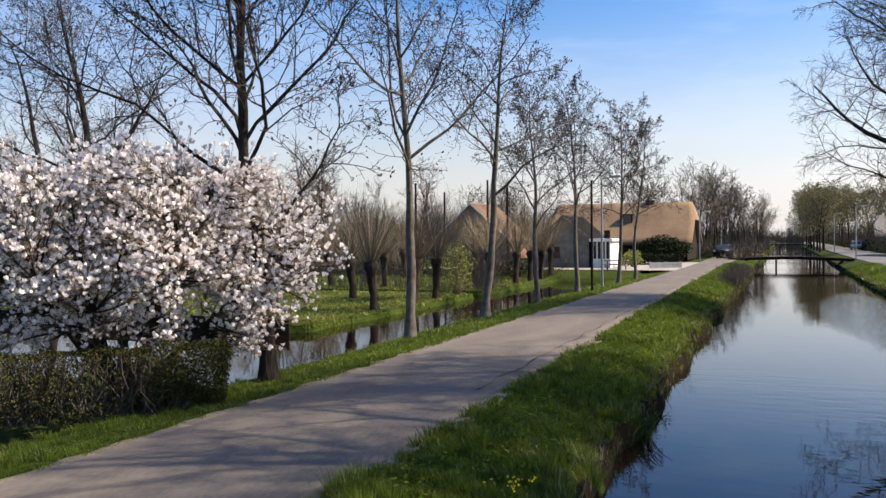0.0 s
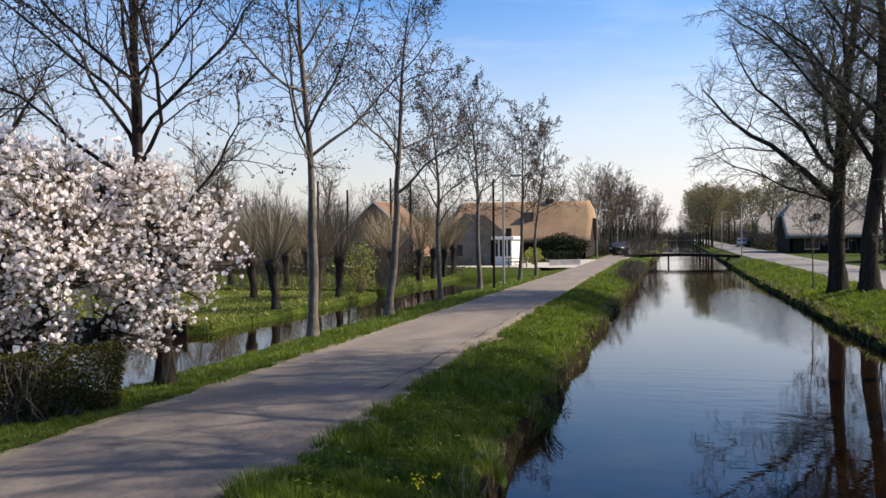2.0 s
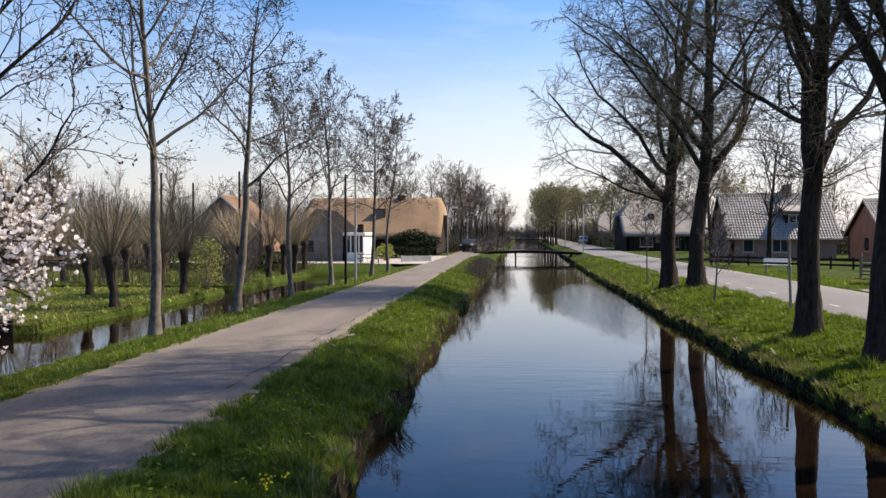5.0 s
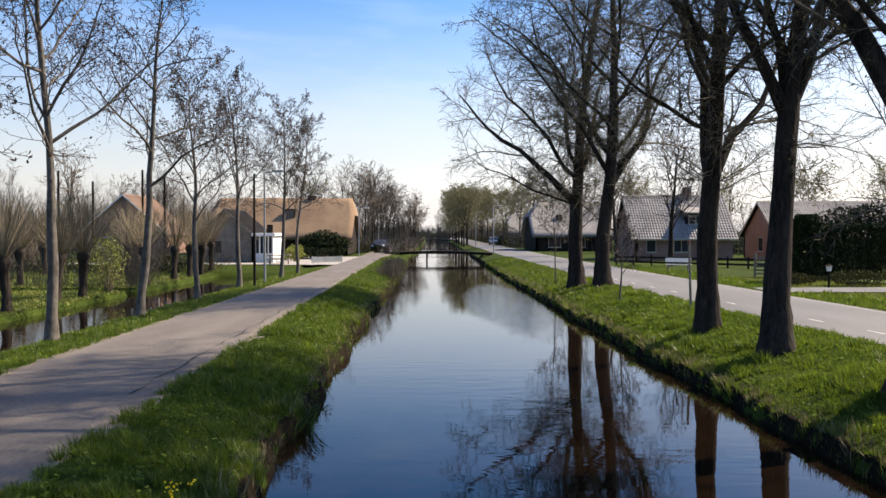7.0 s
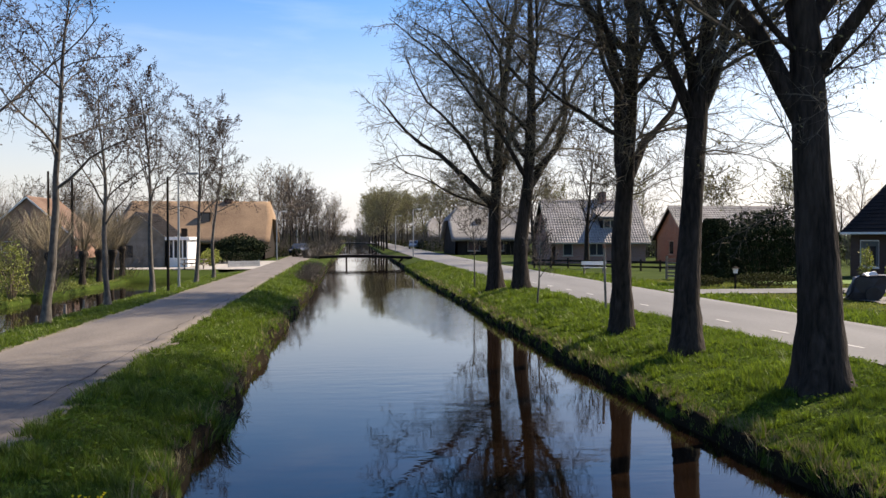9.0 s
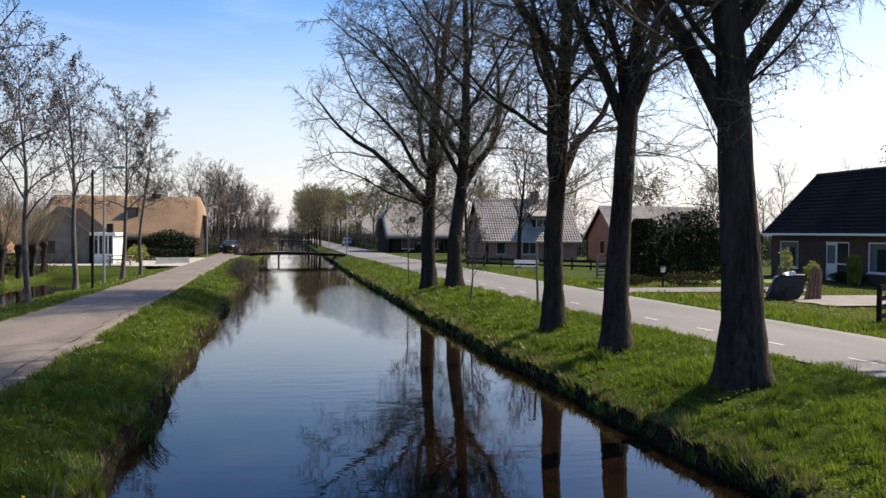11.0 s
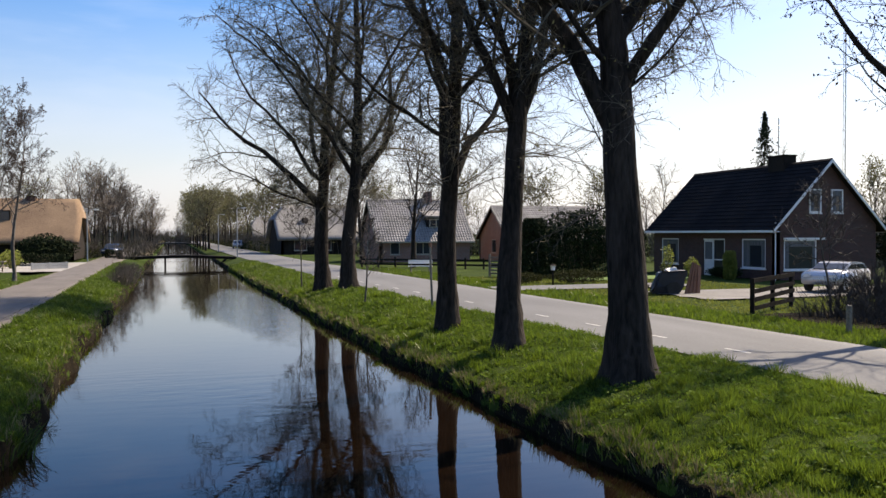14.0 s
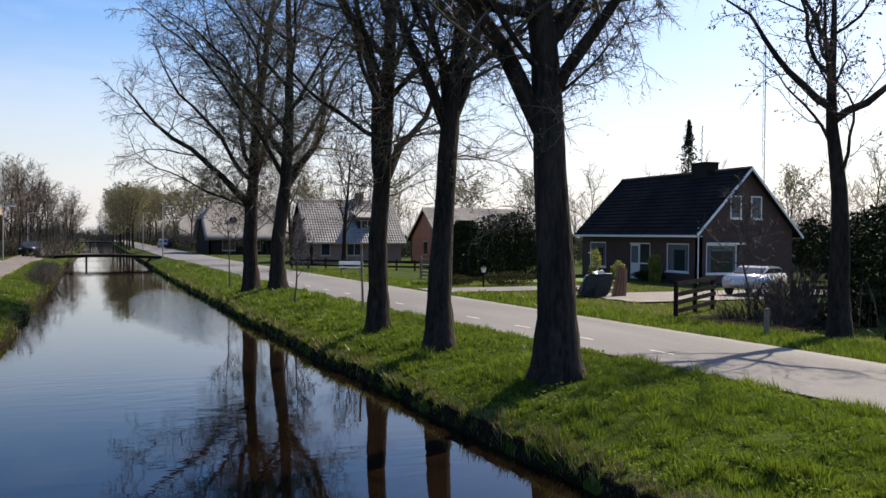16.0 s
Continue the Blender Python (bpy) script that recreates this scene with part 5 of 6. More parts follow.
def brush_band(label, a, b, depth, h, n, seed, mat, thick=0.03, leaf=None, leaf_n=0):
    """A long belt of bare undergrowth from a to b."""
    rng = np.random.default_rng(seed)
    a, b = np.array(a, float), np.array(b, float)
    u = rng.random(n)
    p = a + (b - a) * u[:, None] + rng.normal(scale=depth, size=(n, 2))
    z = ground_height(p[:, 0], p[:, 1])
    hh = h * (0.45 + 0.6 * rng.random(n)) * np.array([0.85 + 0.5 * noise.noise(Vector((q[0] * 0.12, q[1] * 0.12, seed))) for q in p])
    lines = []
    for q, zz, k in zip(p, z, hh):
        d = rng.normal(scale=0.16, size=2) * k
        s0, s1, s2 = np.array([q[0], q[1], zz - 0.1]), np.array([q[0] + d[0] * 0.4, q[1] + d[1] * 0.4, zz + k * 0.55]), np.array([q[0] + d[0], q[1] + d[1], zz + k])
        lines.append(([s0, s1, s2], [thick, thick * 0.7, thick * 0.3], 3))
        for j in range(2):
            lines.append(([s1, s1 + np.array([rng.normal() * 0.14 * k, rng.normal() * 0.14 * k, 0.33 * k])], [thick * 0.5, thick * 0.25], 3))
    v, f = tubes(lines, True)
    ob = new("undergrowth", fast_mesh("undergrowth", v, f, mat))
    tagged(ob, label, "undergrowth", kind="stuff")
    if leaf:
        m = rng.integers(0, n, leaf_n)
        q = np.stack([p[m, 0] + rng.normal(scale=0.5, size=leaf_n), p[m, 1] + rng.normal(scale=0.5, size=leaf_n), z[m] + hh[m] * 0.55 * rng.random(leaf_n)], -1)
        v, f = leaf_quads(q, 0.16, rng)
        ob = new("hedgerow", fast_mesh("hedgerow", v, f, leaf))
        tagged(ob, label, "hedgerow", kind="stuff")


brush_band("brown undergrowth behind the meadow and yards", (-95, 78), (-42, 104), 3.0, 10.0, 1500, 901, M_TWIG_BROWN, 0.035, M_HEDGE_LEAF, 5000)
brush_band("brown undergrowth behind the farmhouses", (-45, 108), (-10, 112), 2.5, 9.5, 1100, 902, M_TWIG_BROWN, 0.035, M_HEDGE_LEAF, 4000)
brush_band("scrubby hedge along the far footpath", (-8.8, 100), (-8.6, 300), 0.5, 2.6, 1300, 903, M_TWIG_BROWN, 0.04, M_HEDGE_LEAF, 6000)
brush_band("scrubby growth on the far canal bank", (-3.5, 104), (-3.7, 300), 0.35, 2.0, 900, 904, M_TWIG_BROWN, 0.035, M_DRYLEAF, 2500)
brush_band("hedge behind the far village road", (13.2, 122), (11.6, 300), 0.6, 3.2, 1300, 905, M_TWIG_BROWN, 0.04, M_HEDGE_LEAF, 7000)
brush_band("garden hedges between the houses", (23, 101), (62, 76), 2.0, 5.0, 1600, 906, M_TWIG_BROWN, 0.035, M_HEDGE_LEAF, 7000)
brush_band("bare trees and scrub behind the brick house", (44, 66), (66, 20), 2.5, 6.5, 1700, 907, M_TWIG_OLIVE, 0.035, M_HEDGE_LEAF, 4000)
brush_band("dark hedge closing the view down the canal", (-30, 300), (40, 300), 4.0, 8.0, 1500, 908, M_TWIG_BROWN, 0.12, M_HEDGE_LEAF, 8000)
brush_band("low scrub along the wet meadow", (-48, 60.8), (-17.5, 60.8), 0.6, 2.4, 900, 909, M_TWIG_BROWN, 0.02, M_HEDGE_LEAF, 2500)
brush_band("low scrub on the meadow ditch", (-45, 46.0), (-17, 46.2), 0.7, 2.2, 700, 910, M_TWIG_BROWN, 0.016)
brush_band("scrubby garden edge beside the road", (22.5, 17.5), (31, 13.5), 1.2, 2.6, 800, 911, M_TWIG_BROWN, 0.018, M_EVERGREEN, 3500)

# street trees behind the road, dark trunks
for k, (x, y, h, r) in enumerate([(17.6, 61, 9.0, 0.22), (15.6, 70, 9.5, 0.22), (14.9, 84, 9.0, 0.2)]):
    tree("tree", "bare street tree with dark trunk in front of the houses", foot(x, y), h, r, FAR, 400 + k, M_BARK_DARK, M_TWIG_GREY, group="street trees", flare=1.2)

# ---- garden plants across the road ----
conifer("dark columnar cypress beside the garden hedge", foot(18.9, 41.8), 3.35, 0.72, 51, column=True)
leafy_block("hedge", "tall dark evergreen hedge round the garden", 20.7, 27.2, 43.7, 45.7, 2.9, M_EVERGREEN, 26000, 0.075, 12, 60)
bush("bush", "tall dark evergreen shrub behind the garden hedge", foot(24.5, 47), 3.2, 1.6, 4.4, M_EVERGREEN, 9000, 0.09, 53)
bush("bush", "low clipped heather bed beside the drive", foot(20.0, 38.6), 1.9, 0.9, 0.75, M_HEDGE_LEAF, 3500, 0.04, 54)
bush("bush", "low grey-brown shrub bed beside the road", foot(17.3, 39.6), 1.4, 0.8, 0.6, M_HEDGE_LEAF, 2500, 0.04, 55)
conifer("small golden conifer in front of the house", foot(29.3, 38.5), 1.5, 0.3, 56, mat=M_SHRUB_LEAF, column=True)
bush("bush", "golden-green rounded shrub by the front door", foot(27.2, 39.0), 0.5, 0.5, 1.3, M_SHRUB_LEAF, 1200, 0.05, 57)
bush("bush", "sparse yellow-green upright shrub in the front garden", foot(25.4, 38.6), 0.4, 0.4, 2.1, M_SHRUB_LEAF, 500, 0.06, 58, lumpy=0.6)
bush("bush", "large dark evergreen laurel at the garden edge", foot(22.9, 18.4), 2.4, 2.2, 3.9, M_EVERGREEN, 11000, 0.08, 59)
bush("bush", "dark evergreen shrub beside the brick house", foot(40.8, 38.0), 1.5, 1.5, 4.0, M_EVERGREEN, 4000, 0.1, 60)
bush("bush", "dark low shrub under the house window", foot(30.2, 40.2), 0.5, 1.8, 0.7, M_EVERGREEN, 1800, 0.06, 61)
conifer("dark pointed spruce behind the house", foot(45.5, 55.5), 12.3, 4.8, 62)
for k, (x, y, h, n) in enumerate([(19.6, 20.2, 1.6, 70), (20.4, 19.5, 2.2, 80), (21.0, 20.6, 1.8, 60), (19.0, 18.6, 1.2, 50), (22.5, 21.5, 1.7, 60), (18.8, 20.6, 0.7, 40)]):
    thicket("shrub", "bare tangled brown shrub beside the driveway", foot(x, y), 0.9, 0.8, h, n + 30, 500 + k, mat=M_TWIG_GREY, thick=0.014)
tree("tree", "thin young bare tree in the front garden", foot(20.6, 21.9), 4.4, 0.05, [dict(q) for q in ROW[:4]], 520, M_BARK_GREY, M_TWIG_GREY, flare=1.1)

# left yard
bush("bush", "wide dark evergreen bush in the gravel yard", foot(-10.1, 77), 2.6, 1.6, 2.7, M_EVERGREEN, 6000, 0.1, 63)
leafy_block("hedge", "low dark clipped hedge in front of the farmhouse", -12.5, -8.4, 74.2, 75.2, 1.0, M_EVERGREEN, 5000, 0.07, 64, 30)
bush("bush", "rounded yellow-green bush in the yard", foot(-11.6, 69.5), 0.9, 0.9, 1.5, M_SHRUB_LEAF, 1500, 0.07, 65)
leafy_block("hedge", "low dark hedge across the end of the yard", -6.9, -5.2, 96, 97, 0.9, M_EVERGREEN, 2500, 0.07, 66, 20)
for k, (x, y, h) in enumerate([(-2.9, 51.5, 1.9), (-3.0, 54, 2.1), (-2.8, 56.5, 2.0), (-3.0, 59.5, 2.3), (-3.1, 63, 2.3), (-3.0, 67, 2.0)]):
    thicket("shrub", "brown bare shrub overhanging the canal bank", foot(x, y), 0.7, 1.1, h * 0.5, 110, 540 + k, thick=0.016)
for k, (x, y, h) in enumerate([(-4.6, 92, 2.0), (-4.0, 100, 2.5), (-3.6, 112, 3)]):
    thicket("shrub", "brown bare shrub on the far canal bank", foot(x, y), 1.2, 1.5, h, 80, 560 + k, thick=0.022)


# ---- paved yards ----
def yard(name, label, x0, x1, y0, y1, z, mat, seed):
    rng = np.random.default_rng(seed)
    cx, cy = (x0 + x1) / 2, (y0 + y1) / 2
    vs = [(cx, cy, z)]
    n = 48
    for k in range(n):
        a = k * 2 * math.pi / n
        c, s = math.cos(a), math.sin(a)
        r = 1 / max(abs(c), abs(s)) * (1 + 0.02 * rng.normal())
        vs.append((cx + c * r * (x1 - x0) / 2, cy + s * r * (y1 - y0) / 2, z))
    fs = [(0, 1 + k, 1 + (k + 1) % n) for k in range(n)]
    ob = new(name, fast_mesh(name, vs, fs, mat))
    return tagged(ob, label, name, kind="structure")


M_LAWN = material("mown_lawn", (0.05, 0.11, 0.01), (0.09, 0.18, 0.018), 0.5, 12, 0.9, 0.4)
yard("pavement", "pale gravel yard in front of the farmhouse", -13.0, -7.35, 62.5, 82, 0.03, M_GRAVEL, 1)
yard("pavement", "pale gravel lane behind the meadow", -46, -12.8, 63, 66.5, 0.035, M_GRAVEL, 2)
yard("pavement", "pale grey gravel driveway in front of the house", 19.6, 34.0, 26.8, 31.6, 0.05, M_DRIVE, 3)
yard("pavement", "paved drive between road and garden", 14.2, 24.5, 34.2, 37.0, 0.045, M_ROAD, 4)
yard("flower_bed", "dark bare soil under the tangled shrubs", 17.4, 25.0, 17.4, 21.6, 0.03, M_MUD, 6)
yard("lawn", "bright mown lawn in the front garden", 20.5, 28.8, 40.0, 43.3, 0.05, M_LAWN, 5)

# ---- road markings ----
dash_mesh = None
for side in (0, 1):
    for k in range(14):
        if side and k % 2:
            continue
        y = 15 + k * 2.8
        x = road_left(y) + 1.15 if side == 0 else road_left(y) + 2.35 + 0.2 * math.sin(k * 2.3)
        if dash_mesh is None:
            bm = box_bm(-0.04, 0.04, -0.38, 0.38, 0, 0.004)
            dash_mesh = bpy.data.meshes.new("road_marking")
            bm.to_mesh(dash_mesh)
            bm.free()
            dash_mesh.materials.append(M_MARK)
        ob = new("road_marking", dash_mesh)
        slant = (road_left(y + 1) - road_left(y - 1)) / 2
        ob.matrix_basis = pose(float(x), y, 0.043, 0, 0, -math.degrees(math.atan(slant)))
        tagged(ob, "worn white dash painted on the asphalt road", "road marking", "dashes on the road", "structure")


# ---- footbridges over the canal ----
def footbridge(label, y, x0, x1, z, width, mat, rails):
    t = thing("footbridge", label, "bridge", at=(0, y, 0))
    n = 11
    top = [(x0 + (x1 - x0) * k / n, z + 0.22 * math.sin(math.pi * k / n)) for k in range(n + 1)]
    part("deck", prism_bm(top + [(a, b - 0.14) for a, b in top[::-1]], 0, width, "y"), mat, t)
    for yy in (0.06, width - 0.16):
        part("beam", prism_bm([(a, b - 0.14) for a, b in top] + [(a, b - 0.3) for a, b in top[::-1]], yy, yy + 0.1, "y"), M_WOOD_DARK, t)
        part("pile", rod_bm((-0.7, yy + 0.05, -1.6), (-0.7, yy + 0.05, z + 0.05), 0.09), M_WOOD_DARK, t)
        part("strut", rod_bm((x1 - 2.2, yy + 0.05, -1.2), (x1 - 0.9, yy + 0.05, z - 0.1), 0.06), M_WOOD_DARK, t)
    if rails:
        for yy in (0.08, width - 0.12):
            for k in range(0, n + 1, 2):
                part("post", box_bm(top[k][0] - 0.04, top[k][0] + 0.04, yy, yy + 0.06, top[k][1], top[k][1] + 0.95), M_WHITE, t)
            part("rail", prism_bm([(a, b + 1.0) for a, b in top] + [(a, b + 0.92) for a, b in top[::-1]], yy, yy + 0.05, "y"), M_WHITE, t)
    return t


footbridge("dark timber footbridge over the canal", 92, -5.4, 6.6, 0.12, 1.6, M_WOOD_DARK, False)
footbridge("pale wooden footbridge far down the canal", 195, -5.0, 6.2, 0.45, 1.8, M_WOOD_GREY, False)


# ---- lamps, poles, mast ----
def street_lamp(x, y, h, arm, label="slim steel street lamp with a flat arm"):
    t = thing("street_lamp", label, "street lamp", "street lamps", foot(x, y))
    part("pole", rod_bm((0, 0, -0.2), (0, 0, h), 0.07, 0.045), M_METAL, t)
    part("arm", rod_bm((0, 0, h - 0.02), (arm, -0.1, h + 0.1), 0.03), M_METAL, t)
    head = part("head", box_bm(arm - (0.1 if arm > 0 else 0.5), arm + (0.5 if arm > 0 else 0.1), -0.2, 0.0, h + 0.05, h + 0.16, 0.03), M_METAL, t)
    part("cover", box_bm(arm + (0.0 if arm > 0 else -0.4), arm + (0.4 if arm > 0 else 0.0), -0.18, -0.02, h + 0.02, h + 0.055), M_LAMP_GLASS, head)
    return t


street_lamp(-8.9, 43.8, 5.75, 0.55)
street_lamp(-7.9, 88, 5.0, 0.6)
street_lamp(-7.8, 118, 5.0, 0.6)
street_lamp(7.0, 96, 5.5, 0.5)
street_lamp(6.6, 128, 5.5, 0.5)
street_lamp(12.9, 78, 5.0, -0.5)
pl = thing("wooden_pole", "dark wooden pole beside the path", "pole", at=foot(-8.75, 40.6))
part("shaft", rod_bm((0, 0, -0.2), (0, 0, 5.5), 0.07, 0.05), M_WOOD_DARK, pl)
for k, (x, y, h) in enumerate([(-30.6, 68, 7.5), (-28.2, 69, 6.7), (-24.8, 71, 7.8), (-22.6, 70, 7.2)]):
    pl = thing("wooden_pole", "tall dark pole standing behind the meadow", "pole", "tall poles", foot(x, y))
    part("shaft", rod_bm((0, 0, -0.2), (0, 0, h), 0.11, 0.09), M_WOOD_DARK, pl)
mast = thing("radio_mast", "thin lattice radio mast with small aerials", "mast", at=foot(84, 87))
for k in range(3):
    a = k * 2.094
    part("leg", rod_bm((0.22 * math.cos(a), 0.22 * math.sin(a), 0), (0.16 * math.cos(a), 0.16 * math.sin(a), 29), 0.035, sides=5), M_METAL, mast)
bm = bmesh.new()
for i in range(44):
    a = (i % 3) * 2.094
    b = a + 2.094
    rod_bm((0.2 * math.cos(a), 0.2 * math.sin(a), i * 0.65), (0.2 * math.cos(b), 0.2 * math.sin(b), i * 0.65 + 0.65), 0.02, sides=4, bm=bm)
part("lattice", bm, M_METAL, mast)
for z, l in ((28.6, 1.0), (24, 1.3), (20.5, 0.8), (16, 1.5)):
    part("aerial", rod_bm((-l, 0, z), (l, 0.3, z + 0.1), 0.03, sides=5), M_METAL, mast)

# ---- saplings and stakes on the bank ----
SAPLING = [dict(q) for q in ROW[:4]]
for k, (x, y, h) in enumerate([(6.35, 42.8, 5.2), (7.0, 31.0, 3.4)]):
    tree("sapling", "thin bare sapling planted on the canal bank", foot(x, y), h, 0.045, SAPLING, 600 + k, M_BARK_GREY, M_TWIG_GREY, group="young saplings", flare=1.1, split=1)
st = thing("stake", "leaning pale wooden stake with an orange top", "stake", at=foot(8.5, 27.1))
part("shaft", rod_bm((0, 0, -0.3), (-0.09, 0, 2.15), 0.045, 0.04), M_WOOD_GREY, st)
part("cap", rod_bm((-0.088, 0, 2.14), (-0.095, 0, 2.28), 0.05), M_WOOD_RED, st)
st = thing("stake", "short grey wooden post at the road edge", "stake", at=foot(16.6, 17.0))
part("shaft", box_bm(-0.06, 0.06, -0.06, 0.06, -0.2, 0.72, 0.015), M_WOOD_GREY, st)
for k in range(9):
    st = thing("stake", "short weathered stake in the ditch edge", "stake", "ditch stakes", (-10.25 + 0.1 * math.sin(k * 2.1), 28.2 + k * 0.62, -0.8))
    part("shaft", rod_bm((0, 0, -0.3), (0.04 * math.sin(k), 0, 0.75 + 0.15 * math.sin(k * 1.7)), 0.05, 0.045, 7), M_WOOD_GREY, st)


# ---- fences, gate, bench ----
def rail_fence(label, a, b, posts, rails, h, mat, slope_=0.0, thick=0.1, jitter=0.0, seed=0):
    rng = np.random.default_rng(seed)
    a, b = Vector(a), Vector(b)
    ll = (b - a).length
    t = thing("fence", label, "fence", at=(*a, float(ground_height(a.x, a.y))), turn=math.degrees(math.atan2(b.y - a.y, b.x - a.x)))
    for k in range(posts):
        x = ll * k / (posts - 1)
        part("post", box_bm(x - 0.06, x + 0.06, -0.06, 0.06, -0.2, h + 0.08 * rng.random(), 0.01), mat, t)
    for k in range(rails):
        z = h * (k + 0.8) / (rails + 0.3)
        o = part("rail", box_bm(-0.1, ll + 0.1, -0.09, -0.062, -thick / 2, thick / 2, 0.006), mat, t)
        o.matrix_basis = pose(0, 0, z + rng.normal() * jitter, 0, slope_ + rng.normal() * jitter * 20, 0)
    return t


rail_fence("old dark timber gate of rough boards beside the driveway", (17.6, 22.0), (20.5, 23.6), 3, 4, 1.15, M_WOOD_DARK, -1.5, 0.15, 0.02, 3)
rail_fence("dark timber rail fence along the garden", (23.5, 22.2), (29.5, 20.2), 5, 3, 1.0, M_WOOD_DARK, 0, 0.12, 0.01, 4)
rail_fence("dark low post and rail fence in front of the red house", (13.9, 62.5), (22.5, 55.0), 9, 2, 0.8, M_WOOD_DARK, 0, 0.14, 0.0, 5)
gt = thing("gate", "grey slatted garden gate standing open", "gate", at=foot(18.2, 46.5), turn=-60)
for x in (0, 1.3):
    part("post", box_bm(x - 0.06, x + 0.06, -0.06, 0.06, -0.2, 1.35, 0.01), M_WOOD_GREY, gt)
for k in range(6):
    part("slat", box_bm(0.06, 1.24, -0.02, 0.015, 0.15 + k * 0.19, 0.24 + k * 0.19), M_WOOD_GREY, gt)
bn = thing("bench", "white plank bench beside the road", "bench", at=foot(15.6, 52.5), turn=-20)
part("seat", box_bm(-0.8, 0.8, -0.2, 0.2, 0.42, 0.47, 0.01), M_WHITE, bn)
part("backrest", box_bm(-0.8, 0.8, 0.2, 0.24, 0.6, 0.85, 0.01), M_WHITE, bn)
for x in (-0.6, 0.6):
    part("leg", box_bm(x - 0.04, x + 0.04, -0.18, 0.24, 0, 0.42), M_WOOD_GREY, bn)
    part("bracket", box_bm(x - 0.03, x + 0.03, 0.241, 0.28, 0.3, 0.85), M_WOOD_GREY, bn)
rail_fence("low pale grey board fence in the gravel yard", (-9.7, 66.5), (-7.6, 68.2), 3, 3, 0.7, M_METAL, 0, 0.2, 0.0, 6)
tb = thing("picnic_table", "grey wooden picnic table in the yard", "table", at=foot(-11.8, 63.5))
part("tabletop", box_bm(-0.9, 0.9, -0.4, 0.4, 0.7, 0.76, 0.01), M_WOOD_GREY, tb)
for s_ in (-1, 1):
    part("seat", box_bm(-0.9, 0.9, s_ * 0.75 - 0.13, s_ * 0.75 + 0.13, 0.42, 0.47, 0.01), M_WOOD_GREY, tb)
    part("frame", box_bm(s_ * 0.7 - 0.05, s_ * 0.7 + 0.05, -0.7, 0.7, 0.34, 0.42), M_WOOD_GREY, tb)
    part("leg", box_bm(s_ * 0.7 - 0.05, s_ * 0.7 + 0.05, -0.05, 0.05, 0, 0.7), M_WOOD_GREY, tb)

# ---- front garden clutter ----
def pot_bm(r, h):
    bm = bmesh.new()
    prof = [(r * 0.6, 0), (r * 0.8, h * 0.5), (r, h * 0.9), (r * 1.08, h * 0.92), (r * 1.08, h), (r * 0.9, h), (r * 0.85, h * 0.85), (0.01, h * 0.85)]
    rings = [[bm.verts.new((a * math.cos(k * math.pi / 8), a * math.sin(k * math.pi / 8), b)) for k in range(16)] for a, b in prof]
    for p, q in zip(rings, rings[1:]):
        for k in range(16):
            bm.faces.new((p[k], p[(k + 1) % 16], q[(k + 1) % 16], q[k]))
    bm.faces.new(rings[0][::-1])
    return bm


for k, (x, y, r, h, m_) in enumerate([(17.7, 30.3, 0.22, 0.4, M_WOOD_DARK), (18.1, 30.8, 0.28, 0.5, M_METAL), (18.5, 30.2, 0.25, 0.45, M_METAL), (18.9, 31.0, 0.3, 0.5, M_WOOD_DARK), (18.4, 29.7, 0.16, 0.28, M_WHITE)]):
    pt = thing("planter", "grey stone planter with a small dark plant", "planter", "planters beside the drive", (x, y, 0.03))
    part("pot", pot_bm(r, h), m_, pt)
    rng = np.random.default_rng(700 + k)
    p = rng.normal(scale=r * 0.5, size=(160, 3)) * [1, 1, 0.7] + [0, 0, h + r * 0.5]
    v, f = leaf_quads(p, 0.06, rng)
    child("plant", fast_mesh("planter_plant", v, f, M_EVERGREEN), pt, kind="stuff")
gl = thing("garden_light", "small white garden lantern on a post", "lantern", at=foot(18.2, 37.8))
part("post", rod_bm((0, 0, 0), (0, 0, 0.75), 0.05), M_WOOD_DARK, gl)
part("lantern", rod_bm((0, 0, 0.75), (0, 0, 0.98), 0.1, 0.14), M_WHITE, gl)
part("cap", rod_bm((0, 0, 0.98), (0, 0, 1.08), 0.2, 0.03), M_WOOD_DARK, gl)
# a tipped barrow under a tarpaulin with boards
tr = thing("trailer", "tipped trailer under a dark blue tarpaulin", "trailer", at=foot(19.9, 30.5), turn=-25)
bm = box_bm(-0.6, 0.6, -0.45, 0.45, 0, 1.0, 0.08)
bmesh.ops.subdivide_edges(bm, edges=bm.edges[:], cuts=2, use_grid_fill=True)
for v_ in bm.verts:
    v_.co += Vector((v_.co.z * 0.35, 0, 0)) + noise.noise_vector(v_.co * 2.5) * 0.09
part("tarpaulin", bm, M_PLASTIC_BLUE, tr)
for s_ in (-1, 1):
    part("wheel", rod_bm((0.3, s_ * 0.56, 0.28), (0.3, s_ * 0.68, 0.28), 0.28, sides=16), M_RUBBER, tr)
sk = thing("plastic_sack", "crumpled white sack lying on the tarpaulin", "sack", at=(20.15, 30.4, 0.98))
bm = bmesh.new()
bmesh.ops.create_icosphere(bm, subdivisions=3, radius=0.24, matrix=Matrix.Diagonal((1.3, 0.9, 0.6, 1)))
for v_ in bm.verts:
    v_.co += noise.noise_vector(v_.co * 5) * 0.1
part("sack", bm, M_WHITE, sk)
